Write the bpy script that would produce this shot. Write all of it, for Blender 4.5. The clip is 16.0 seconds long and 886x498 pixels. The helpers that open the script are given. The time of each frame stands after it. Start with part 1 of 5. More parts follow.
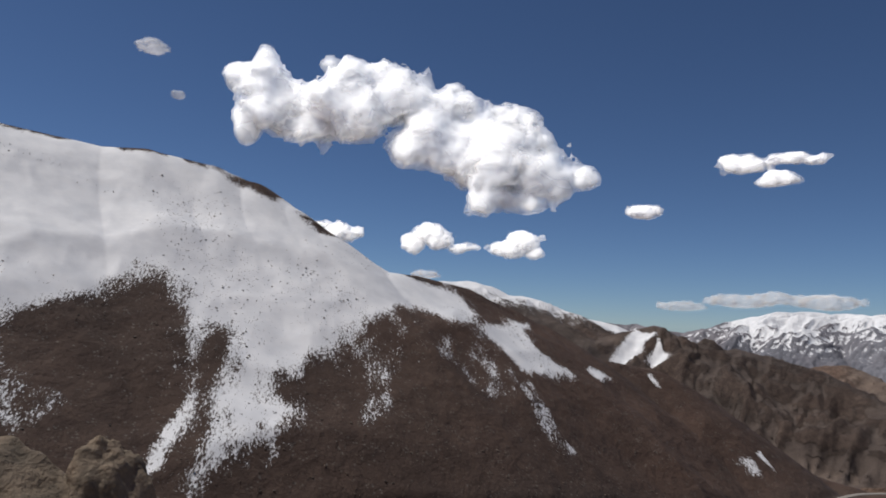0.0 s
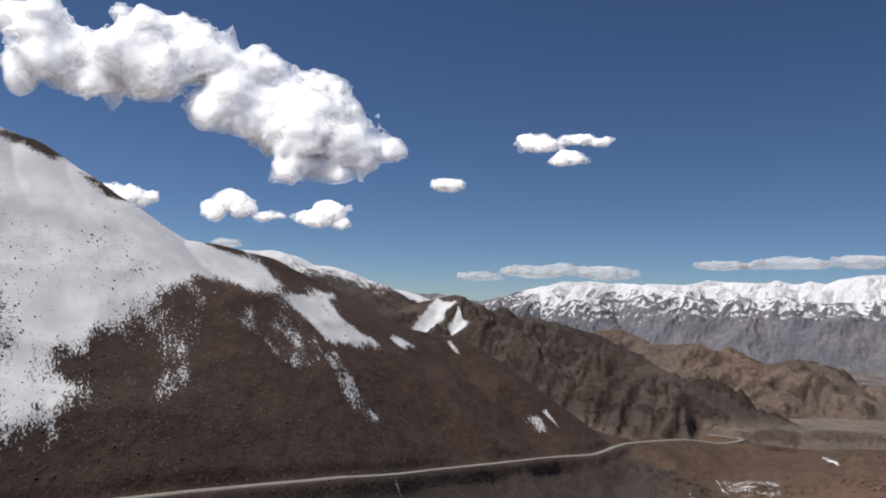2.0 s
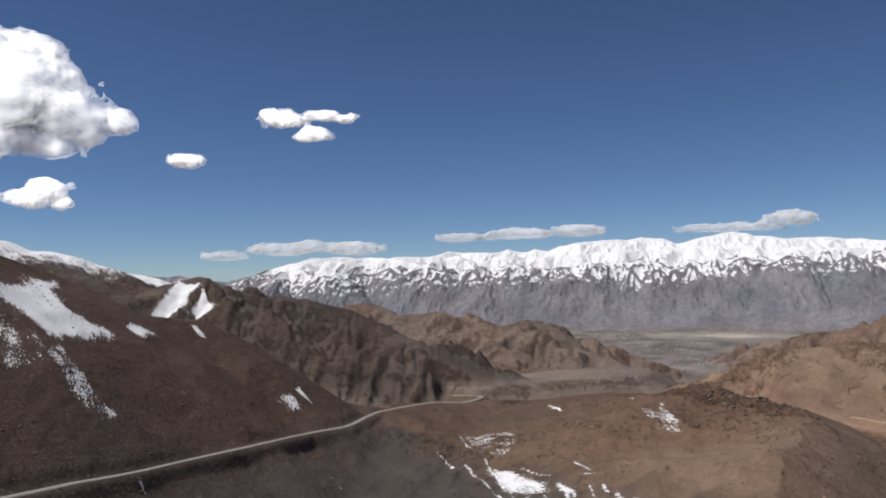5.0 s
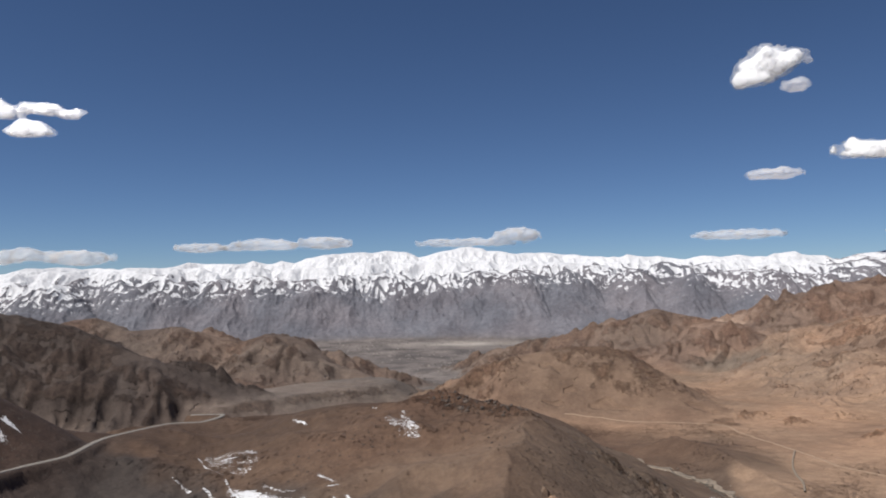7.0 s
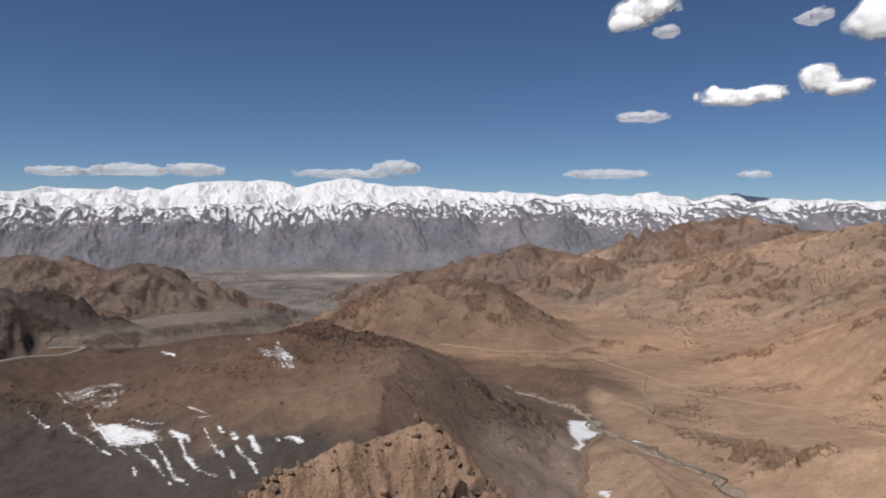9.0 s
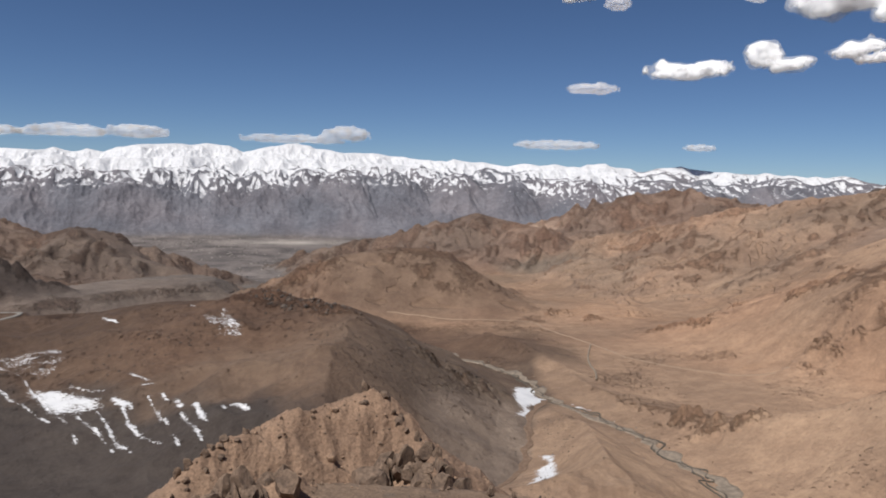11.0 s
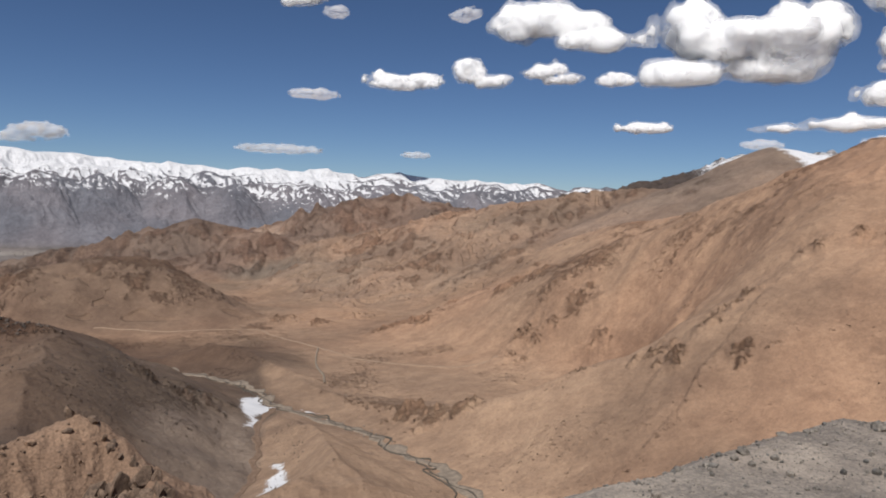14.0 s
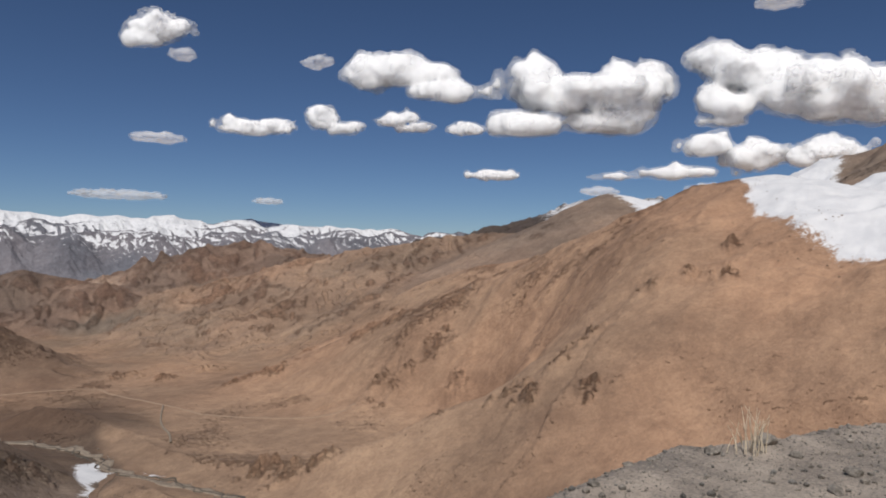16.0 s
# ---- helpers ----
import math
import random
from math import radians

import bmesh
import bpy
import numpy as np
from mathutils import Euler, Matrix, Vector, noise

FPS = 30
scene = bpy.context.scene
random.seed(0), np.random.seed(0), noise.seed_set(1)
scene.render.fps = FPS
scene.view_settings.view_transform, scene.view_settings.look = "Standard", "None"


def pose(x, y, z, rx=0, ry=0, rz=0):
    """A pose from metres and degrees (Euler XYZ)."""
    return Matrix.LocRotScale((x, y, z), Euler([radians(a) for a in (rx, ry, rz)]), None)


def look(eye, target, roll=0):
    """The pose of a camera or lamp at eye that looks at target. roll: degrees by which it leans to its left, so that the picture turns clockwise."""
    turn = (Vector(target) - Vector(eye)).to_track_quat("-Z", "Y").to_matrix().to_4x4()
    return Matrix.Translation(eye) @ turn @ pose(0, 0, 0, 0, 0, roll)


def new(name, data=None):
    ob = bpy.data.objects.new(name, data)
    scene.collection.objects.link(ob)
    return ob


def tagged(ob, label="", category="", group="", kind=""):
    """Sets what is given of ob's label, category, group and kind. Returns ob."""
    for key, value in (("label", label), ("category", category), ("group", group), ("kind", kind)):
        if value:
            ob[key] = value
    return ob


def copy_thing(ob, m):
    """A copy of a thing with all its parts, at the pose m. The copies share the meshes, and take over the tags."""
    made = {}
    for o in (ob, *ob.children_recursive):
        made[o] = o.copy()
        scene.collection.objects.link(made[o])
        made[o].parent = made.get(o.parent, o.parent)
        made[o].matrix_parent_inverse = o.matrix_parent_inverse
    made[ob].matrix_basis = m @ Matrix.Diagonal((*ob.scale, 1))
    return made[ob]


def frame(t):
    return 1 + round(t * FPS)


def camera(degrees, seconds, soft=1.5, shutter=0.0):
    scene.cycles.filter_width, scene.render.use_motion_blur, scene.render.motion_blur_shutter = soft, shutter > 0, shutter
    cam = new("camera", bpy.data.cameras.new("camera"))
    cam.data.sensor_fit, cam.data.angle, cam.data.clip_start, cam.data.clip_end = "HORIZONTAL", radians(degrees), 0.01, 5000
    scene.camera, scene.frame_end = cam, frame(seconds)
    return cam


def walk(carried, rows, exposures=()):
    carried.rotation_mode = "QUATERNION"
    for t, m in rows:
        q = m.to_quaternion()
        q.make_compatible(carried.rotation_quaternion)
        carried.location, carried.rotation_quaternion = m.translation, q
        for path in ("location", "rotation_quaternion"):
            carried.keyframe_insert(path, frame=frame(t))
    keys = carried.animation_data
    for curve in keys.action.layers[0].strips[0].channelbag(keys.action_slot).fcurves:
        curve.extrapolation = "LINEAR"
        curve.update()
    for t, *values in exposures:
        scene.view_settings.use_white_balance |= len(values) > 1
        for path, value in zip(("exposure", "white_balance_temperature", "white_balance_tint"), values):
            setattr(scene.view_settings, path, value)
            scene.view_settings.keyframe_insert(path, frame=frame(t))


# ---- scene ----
# ---- camera ----
cam = camera(61.96, 16.0, soft=1.8)
EYE = 1.6
# seconds, heading clockwise from +y, pitch upwards, lean to the left
PAN = [
    (0, -53.92, 5.46, 1.97),
    (0.5, -49.14, 5.64, 3.76),
    (1, -46.88, 3.66, 2.14),
    (1.5, -42.96, 3.58, 1.69),
    (2, -38.86, 3.61, 1.70),
    (2.5, -32.77, 3.05, 1.57),
    (3, -29.91, 2.12, 0.94),
    (3.2, -30.11, 1.98, 0.92),
    (5.3, -13.85, 1.58, -1.63),
    (5.5, -9.39, 1.40, -1.73),
    (6, -3.84, 2.05, -1.42),
    (6.5, -1.30, 2.54, -0.94),
    (7, -0.00, 2.50, -1.00),
    (7.5, 2.26, 2.20, -0.12),
    (8, 6.08, 1.65, 0.22),
    (8.5, 7.81, -0.72, 0.66),
    (9, 9.40, -2.78, 0.33),
    (9.2, 9.83, -3.49, 0.29),
    (11.3, 13.89, -5.41, 1.35),
    (11.5, 14.33, -5.63, 1.26),
    (12, 17.16, -6.10, 1.04),
    (12.5, 21.11, -5.79, 1.18),
    (13, 25.63, -5.23, 1.75),
    (13.5, 30.11, -4.81, 1.93),
    (14, 34.52, -4.27, 1.72),
    (14.5, 38.17, -3.18, 1.78),
    (15, 40.06, -2.09, 1.39),
    (15.5, 42.40, -1.21, 0.85),
    (16, 45.61, -0.47, 1.07),
]


def aim(heading, pitch, lean):
    a, p = radians(heading), radians(pitch)
    return look((0, 0, EYE), (math.sin(a) * math.cos(p) * 100, math.cos(a) * math.cos(p) * 100, EYE + math.sin(p) * 100), lean)


EXPOSURE = [(0, 0.02), (1.5, 0.1), (2.5, 0.2), (6, 0.25), (7.5, 0.18), (9, 0.12), (11.5, 0.18), (13, 0.18), (14.5, 0.0), (16, -0.12)]
walk(cam, [(t, aim(a, p, r)) for t, a, p, r in PAN], EXPOSURE)

# ---- sky and sun ----
SUN_HEADING, SUN_HEIGHT = -126.0, 61.0
world = bpy.data.worlds.new("sky")
scene.world = world
world.use_nodes = True
wn = world.node_tree.nodes
sky = wn.new("ShaderNodeTexSky")
sky.sky_type, sky.sun_disc = "NISHITA", False
sky.sun_elevation, sky.sun_rotation = radians(SUN_HEIGHT), radians(SUN_HEADING)
sky.altitude, sky.air_density, sky.dust_density, sky.ozone_density = 4500, 1.0, 0.5, 2.0
wn["Background"].inputs["Strength"].default_value = 0.053
deep = wn.new("ShaderNodeMix")
deep.data_type, deep.blend_type = "RGBA", "MULTIPLY"
deep.inputs[0].default_value = 1.0
deep.inputs[7].default_value = (0.82, 0.955, 1.13, 1)  # the deeper blue of thin air
world.node_tree.links.new(sky.outputs[0], deep.inputs[6])
world.node_tree.links.new(deep.outputs[2], wn["Background"].inputs["Color"])
sun = new("sun", bpy.data.lights.new("sun", "SUN"))
sun.data.energy, sun.data.angle, sun.data.color = 4.1, radians(0.53), (1.0, 0.955, 0.90)
_a, _h = radians(SUN_HEADING), radians(SUN_HEIGHT)
sun.matrix_world = look((math.sin(_a) * math.cos(_h) * 900, math.cos(_a) * math.cos(_h) * 900, math.sin(_h) * 900), (0, 0, 0))




# ---- materials ----
class Nodes:
    """A small helper to wire a material."""

    def __init__(self, name):
        self.material = bpy.data.materials.new(name)
        self.material.use_nodes = True
        self.tree = self.material.node_tree
        self.surface = self.tree.nodes["Principled BSDF"]
        self.coords = self.tree.nodes.new("ShaderNodeTexCoord").outputs["Object"]

    def link(self, a, b):
        self.tree.links.new(a, b)

    def put(self, node, values):
        for key, value in values.items():
            if hasattr(value, "is_output"):
                self.link(value, node.inputs[key])
            else:
                node.inputs[key].default_value = value

    def noise(self, scale, detail=4.0, rough=0.55, coords=None):
        n = self.tree.nodes.new("ShaderNodeTexNoise")
        self.put(n, {"Vector": coords or self.coords, "Scale": scale, "Detail": detail, "Roughness": rough})
        return n.outputs["Fac"]

    def cells(self, scale, output="Distance"):
        n = self.tree.nodes.new("ShaderNodeTexVoronoi")
        self.put(n, {"Vector": self.coords, "Scale": scale})
        return n.outputs[output]

    def squash(self, sx, sy, sz, turn=0.0):
        n = self.tree.nodes.new("ShaderNodeMapping")
        self.put(n, {"Vector": self.coords, "Scale": (sx, sy, sz), "Rotation": (0, 0, turn)})
        return n.outputs[0]

    def calc(self, op, a, b=0.0, c=0.0):
        n = self.tree.nodes.new("ShaderNodeMath")
        n.operation = op
        self.put(n, {0: a, 1: b, 2: c})
        return n.outputs[0]

    def ramp(self, value, low, high, to_low=0.0, to_high=1.0):
        n = self.tree.nodes.new("ShaderNodeMapRange")
        n.interpolation_type = "SMOOTHSTEP"
        self.put(n, {0: value, 1: low, 2: high, 3: to_low, 4: to_high})
        return n.outputs[0]

    def mix(self, factor, a, b, kind="MIX"):
        n = self.tree.nodes.new("ShaderNodeMix")
        n.data_type, n.blend_type = "RGBA", kind
        for key, value in (("Factor_Float", factor), ("A_Color", a), ("B_Color", b)):
            socket = next(i for i in n.inputs if i.identifier == key)
            if hasattr(value, "is_output"):
                self.link(value, socket)
            else:
                socket.default_value = value if key == "Factor_Float" else (*value, 1)
        return next(o for o in n.outputs if o.identifier == "Result_Color")

    def layer(self, name, colour=False):
        n = self.tree.nodes.new("ShaderNodeAttribute")
        n.attribute_name = name
        return n.outputs["Color" if colour else "Fac"]

    def bump(self, height, depth, strength=1.0, under=None):
        n = self.tree.nodes.new("ShaderNodeBump")
        self.put(n, {"Height": height, "Distance": depth, "Strength": strength})
        if under:
            self.link(under, n.inputs["Normal"])
        return n.outputs[0]

    def finish(self, colour, rough, normal=None):
        self.put(self.surface, {"Base Color": colour if hasattr(colour, "is_output") else (*colour, 1), "Roughness": rough, "Specular IOR Level": 0.25})
        if normal:
            self.link(normal, self.surface.inputs["Normal"])
        return self.material


def ground_material():
    m = Nodes("stony_ground")
    broad, middle, fine, grit = m.noise(0.006, 5), m.noise(0.045, 6, 0.62), m.noise(0.33, 5, 0.65), m.noise(3.0, 4, 0.6)
    colour = m.mix(m.ramp(broad, 0.35, 0.65), m.mix(1.0, m.layer("tint", True), (0.84, 0.82, 0.82), "MULTIPLY"), m.mix(1.0, m.layer("tint", True), (1.14, 1.12, 1.1), "MULTIPLY"))
    colour = m.mix(m.ramp(middle, 0.3, 0.72), m.mix(1.0, colour, (0.84, 0.82, 0.82), "MULTIPLY"), m.mix(1.0, colour, (1.1, 1.095, 1.08), "MULTIPLY"))
    colour = m.mix(m.ramp(fine, 0.35, 0.65), m.mix(1.0, colour, (0.87, 0.86, 0.865), "MULTIPLY"), colour)
    colour = m.mix(m.ramp(grit, 0.35, 0.65), m.mix(1.0, colour, (0.82, 0.82, 0.83), "MULTIPLY"), m.mix(1.0, colour, (1.1, 1.1, 1.1), "MULTIPLY"))
    # bare rock breaks through where the layer says so
    stony = m.noise(0.11, 9, 0.72)
    wild = m.ramp(m.layer("rock"), -0.56, -0.4)  # open ground, away from the levelled shoulder
    rugged = m.ramp(m.layer("rock"), -0.1, 0.5, 0.3, 1.0)
    mottle = m.calc("MULTIPLY_ADD", m.calc("SUBTRACT", stony, 0.5), m.calc("MULTIPLY", rugged, wild), 0.5)
    colour = m.mix(m.ramp(mottle, 0.36, 0.64), m.mix(1.0, colour, (0.88, 0.865, 0.87), "MULTIPLY"), m.mix(1.0, colour, (1.3, 1.3, 1.29), "MULTIPLY"))
    crack = m.noise(0.26, 10, 0.76, m.squash(1.0, 0.6, 0.8, 0.6))
    bare = m.ramp(m.calc("ADD", m.layer("rock"), m.calc("MULTIPLY_ADD", crack, 2.5, -1.25)), 0.30, 0.66)
    rocky = m.mix(m.ramp(crack, 0.4, 0.62), m.mix(1.0, colour, (0.80, 0.715, 0.68), "MULTIPLY"), m.mix(1.0, colour, (1.1, 1.01, 0.96), "MULTIPLY"))
    colour = m.mix(m.calc("MULTIPLY", bare, 0.75), colour, rocky)
    # loose stones on scree, dark and light
    dots = m.cells(0.42)
    pick = m.ramp(m.noise(0.13, 3), 0.48, 0.6)
    scree = m.calc("MULTIPLY", m.calc("MULTIPLY", m.ramp(dots, 0.36, 0.22), pick), m.layer("scree"))
    colour = m.mix(m.calc("MULTIPLY", scree, 0.75), colour, m.mix(m.noise(0.9, 1), (0.045, 0.04, 0.038), (0.16, 0.14, 0.125)))
    # fine gravel close by
    speck = m.noise(34.0, 5, 0.75)
    patchy = m.noise(1.1, 4, 0.6)
    grain = m.mix(m.ramp(m.calc("MULTIPLY_ADD", patchy, 0.5, m.calc("MULTIPLY", speck, 0.5)), 0.36, 0.62), m.mix(1.0, colour, (0.62, 0.62, 0.63), "MULTIPLY"), m.mix(1.0, colour, (1.3, 1.27, 1.22), "MULTIPLY"))
    colour = m.mix(wild, grain, colour)
    # snow, broken up by stones and wind along its edges
    downhill = m.tree.nodes.new("ShaderNodeMapping")
    m.put(downhill, {"Vector": m.squash(1, 1, 1, radians(25)), "Scale": (0.32, 1.0, 0.6)})
    downhill = downhill.outputs[0]
    drift = m.calc("ADD", m.calc("MULTIPLY_ADD", m.noise(0.9, 6, 0.7, downhill), 2.3, -1.15), m.calc("MULTIPLY_ADD", m.noise(0.09, 5, 0.6, downhill), 1.7, -0.85))
    snow = m.ramp(m.calc("ADD", m.layer("snow"), m.calc("MULTIPLY", drift, 2.2)), -0.1, 0.55)
    snow = m.calc("MULTIPLY", snow, m.calc("SUBTRACT", 1.0, m.calc("MULTIPLY", bare, m.ramp(m.layer("snow"), 1.0, 0.4))))
    white = m.mix(m.ramp(m.noise(0.05, 4), 0.3, 0.7), (0.57, 0.58, 0.605), (0.68, 0.685, 0.70))
    white = m.mix(m.calc("MULTIPLY", m.ramp(m.noise(0.55, 6, 0.7), 0.66, 0.76), 0.45), white, (0.22, 0.18, 0.16))
    colour = m.mix(snow, colour, white)
    relief = m.bump(m.calc("MULTIPLY", stony, m.calc("MULTIPLY", rugged, wild)), 2.6, 0.7, m.bump(m.calc("MULTIPLY", m.noise(0.05, 8, 0.6), wild), 6.0, 0.6))
    relief = m.bump(m.calc("MULTIPLY", crack, bare), 3.4, 0.85, relief)
    relief = m.bump(m.calc("MULTIPLY", m.noise(0.5, 6, 0.65), m.calc("MULTIPLY_ADD", wild, 0.95, 0.05)), 0.5, 0.55, relief)
    relief = m.bump(m.noise(6.0, 5, 0.7), 0.06, 0.7, relief)
    relief = m.bump(speck, 0.012, 0.8, relief)
    calm = m.tree.nodes.new("ShaderNodeMix")
    calm.data_type = "VECTOR"
    flat = m.bump(m.noise(0.4, 5, 0.6), 0.25, 0.5, m.bump(m.noise(0.03, 3), 1.2, 0.4))
    for key, value in (("Factor_Float", snow), ("A_Vector", relief), ("B_Vector", flat)):
        m.link(value, next(i for i in calm.inputs if i.identifier == key))
    return m.finish(colour, m.mix(snow, (0.95, 0.95, 0.95), (0.65, 0.65, 0.65)), next(o for o in calm.outputs if o.identifier == "Result_Vector"))


def stone_material(name, dark, light, scale=1.0):
    m = Nodes(name)
    info = m.tree.nodes.new("ShaderNodeNewGeometry").outputs["Random Per Island"]
    colour = m.mix(m.ramp(m.noise(1.2 * scale, 7, 0.65), 0.3, 0.7), dark, light)
    colour = m.mix(m.ramp(m.noise(9 * scale, 4), 0.35, 0.6), m.mix(1.0, colour, (0.7, 0.7, 0.7), "MULTIPLY"), colour)
    colour = m.mix(m.ramp(info, 0.0, 1.0), m.mix(1.0, colour, (0.7, 0.72, 0.75), "MULTIPLY"), m.mix(1.0, colour, (1.25, 1.2, 1.15), "MULTIPLY"))
    relief = m.bump(m.noise(3.0 * scale, 8, 0.68), 0.18 / scale, 0.9)
    return m.finish(colour, 0.92, m.bump(m.noise(22 * scale, 4), 0.02 / scale, 0.7, relief))


def plain_material(name, low, high, scale, rough=0.9, depth=0.02):
    m = Nodes(name)
    colour = m.mix(m.ramp(m.noise(scale, 6, 0.65), 0.3, 0.7), low, high)
    return m.finish(colour, rough, m.bump(m.noise(scale * 6, 5), depth, 0.6))


def cloud_material(name, depth, pale=0.985):
    """Light wanders through the mist inside, so thin edges shine and thick parts turn grey."""
    m = Nodes(name)
    m.surface.subsurface_method = "RANDOM_WALK"
    m.put(m.surface, {"Base Color": (pale, pale, pale, 1), "Subsurface Weight": 1.0, "Subsurface Radius": (1, 1, 1), "Subsurface Scale": depth, "Roughness": 1.0, "Specular IOR Level": 0.0})
    return m.material


def mist_material(name, most, scale, pale=0.55):
    m = Nodes(name)
    t = m.tree
    white, glow, clear = t.nodes.new("ShaderNodeBsdfDiffuse"), t.nodes.new("ShaderNodeBsdfTranslucent"), t.nodes.new("ShaderNodeBsdfTransparent")
    # both shaders add up, so a high pale value gives back extra light
    body, veil = t.nodes.new("ShaderNodeAddShader"), t.nodes.new("ShaderNodeMixShader")
    m.link(white.outputs[0], body.inputs[0])
    m.link(glow.outputs[0], body.inputs[1])
    white.inputs[0].default_value = glow.inputs[0].default_value = (pale, pale, pale, 1)
    m.link(m.ramp(m.noise(scale, 2, 0.5), 0.3, 0.7, most * 0.55, most), veil.inputs[0])
    m.link(clear.outputs[0], veil.inputs[1])
    m.link(body.outputs[0], veil.inputs[2])
    m.link(veil.outputs[0], t.nodes["Material Output"].inputs["Surface"])
    return m.material


EARTH = ground_material()
GRANITE = stone_material("brown_granite", (0.13, 0.092, 0.07), (0.36, 0.25, 0.175))
SLATY = stone_material("dark_scree", (0.06, 0.05, 0.045), (0.16, 0.13, 0.11), 0.4)
PEBBLE = stone_material("grey_gravel", (0.15, 0.138, 0.122), (0.36, 0.335, 0.30), 4.0)
TARMAC = plain_material("dusty_asphalt", (0.17, 0.155, 0.14), (0.24, 0.22, 0.195), 0.4)
DIRT = plain_material("dusty_track", (0.29, 0.205, 0.145), (0.33, 0.24, 0.17), 0.2)
STRAW = plain_material("dry_stalk", (0.58, 0.48, 0.35), (0.80, 0.71, 0.57), 20.0)
# clouds on the left get whiter copies, their sunlit look put into the colour
LIT_CLOUD, CLOUD, WISP, VEIL, BRIGHT_VEIL = cloud_material("lit_cloud", 200.0), cloud_material("cloud_body", 190.0, 0.94), mist_material("thin_cloud", 0.2, 0.004), mist_material("cloud_fringe", 0.28, 0.008, 0.46), mist_material("lit_fringe", 0.28, 0.008, 0.72)
# ---- relief: noise, ridges and the height of the ground ----
TABLE = np.random.default_rng(7).uniform(-1, 1, (256, 256)).astype(np.float32)


def lattice(ix, iy, seed):
    return TABLE[(ix + seed * 37) & 255, (iy + seed * 101) & 255]


def wave(x, y, seed=0):
    """Smooth noise from -1 to 1 with features one unit wide."""
    fx, fy = np.floor(x), np.floor(y)
    u, v = x - fx, y - fy
    fx, fy = fx.astype(np.int32), fy.astype(np.int32)
    u, v = u * u * (3 - 2 * u), v * v * (3 - 2 * v)
    a, b = lattice(fx, fy, seed), lattice(fx + 1, fy, seed)
    c, d = lattice(fx, fy + 1, seed), lattice(fx + 1, fy + 1, seed)
    return (a + (b - a) * u) * (1 - v) + (c + (d - c) * u) * v


def fractal(x, y, size, octaves, seed=0, gain=0.5, ridged=False):
    total, amp = np.zeros_like(x), 1.0
    ca, sa = math.cos(0.7), math.sin(0.7)
    x, y = x / size, y / size
    for i in range(octaves):
        n = wave(x, y, seed + i * 17)
        total += amp * ((1 - 2 * np.abs(n)) if ridged else n)
        x, y = (x * ca - y * sa) * 2.03 + 5.1, (x * sa + y * ca) * 2.03 - 3.7
        amp *= gain
    return total


def place(heading, far, z):
    """A point by heading in degrees, level distance and height."""
    return (math.sin(radians(heading)) * far, math.cos(radians(heading)) * far, z)


def at(heading, far, rise):
    """A point by heading, level distance and the angle under which it stands above the eye's level."""
    return place(heading, far, EYE + far * math.tan(radians(rise)))


def nearest(x, y, line):
    """The level distance to a line of points and its height there."""
    best, height = np.full(x.shape, 1e9), np.zeros(x.shape)
    for (ax, ay, az), (bx, by, bz) in zip(line, line[1:]):
        dx, dy = bx - ax, by - ay
        s = np.clip(((x - ax) * dx + (y - ay) * dy) / (dx * dx + dy * dy), 0, 1)
        d = np.hypot(x - ax - s * dx, y - ay - s * dy)
        closer = d < best
        best, height = np.where(closer, d, best), np.where(closer, az + s * (bz - az), height)
    return best, height


def tent(x, y, line, fall, soft):
    """A ridge that falls away evenly on both sides of its crest, and the level distance to the crest."""
    high, near = np.full(x.shape, -1e4, np.float32), np.full(x.shape, 1e4, np.float32)
    for (ax, ay, az), (bx, by, bz) in zip(line, line[1:]):
        dx, dy = bx - ax, by - ay
        s = np.clip(((x - ax) * dx + (y - ay) * dy) / (dx * dx + dy * dy), 0, 1)
        d = np.hypot(x - ax - s * dx, y - ay - s * dy)
        high = np.maximum(high, az + s * (bz - az) - fall * (np.sqrt(d * d + soft * soft) - soft))
        near = np.minimum(near, d)
    return high, near


def along(x, y, line):
    """How far along the general run of a line a place lies."""
    (ax, ay, _), (bx, by, _) = line[0], line[-1]
    return ((x - ax) * (bx - ax) + (y - ay) * (by - ay)) / math.hypot(bx - ax, by - ay)


UMBER, RUST, TAN, OCHRE = (0.062, 0.040, 0.031), (0.108, 0.071, 0.050), (0.325, 0.216, 0.144), (0.285, 0.19, 0.128)
# the far range's bluish grey has distance haze put into the rock colour
SLATE, DUN, HAZEL, HAZED_ROCK = (0.070, 0.057, 0.050), (0.22, 0.168, 0.13), (0.185, 0.135, 0.105), (0.155, 0.158, 0.18)
# gullies that run down from a crest: their width and depth
GULLIES = {"slate_ridge": (30, 9), "dun_ridge": (36, 9), "round_hill": (46, 8), "far_hill": (60, 16), "far_crag": (70, 16), "far_slope": (60, 12), "dark_peak": (60, 12), "spur_low": (30, 6), "spur_middle": (30, 6), "spur_high": (26, 5), "tan_hillside": (48, 2)}
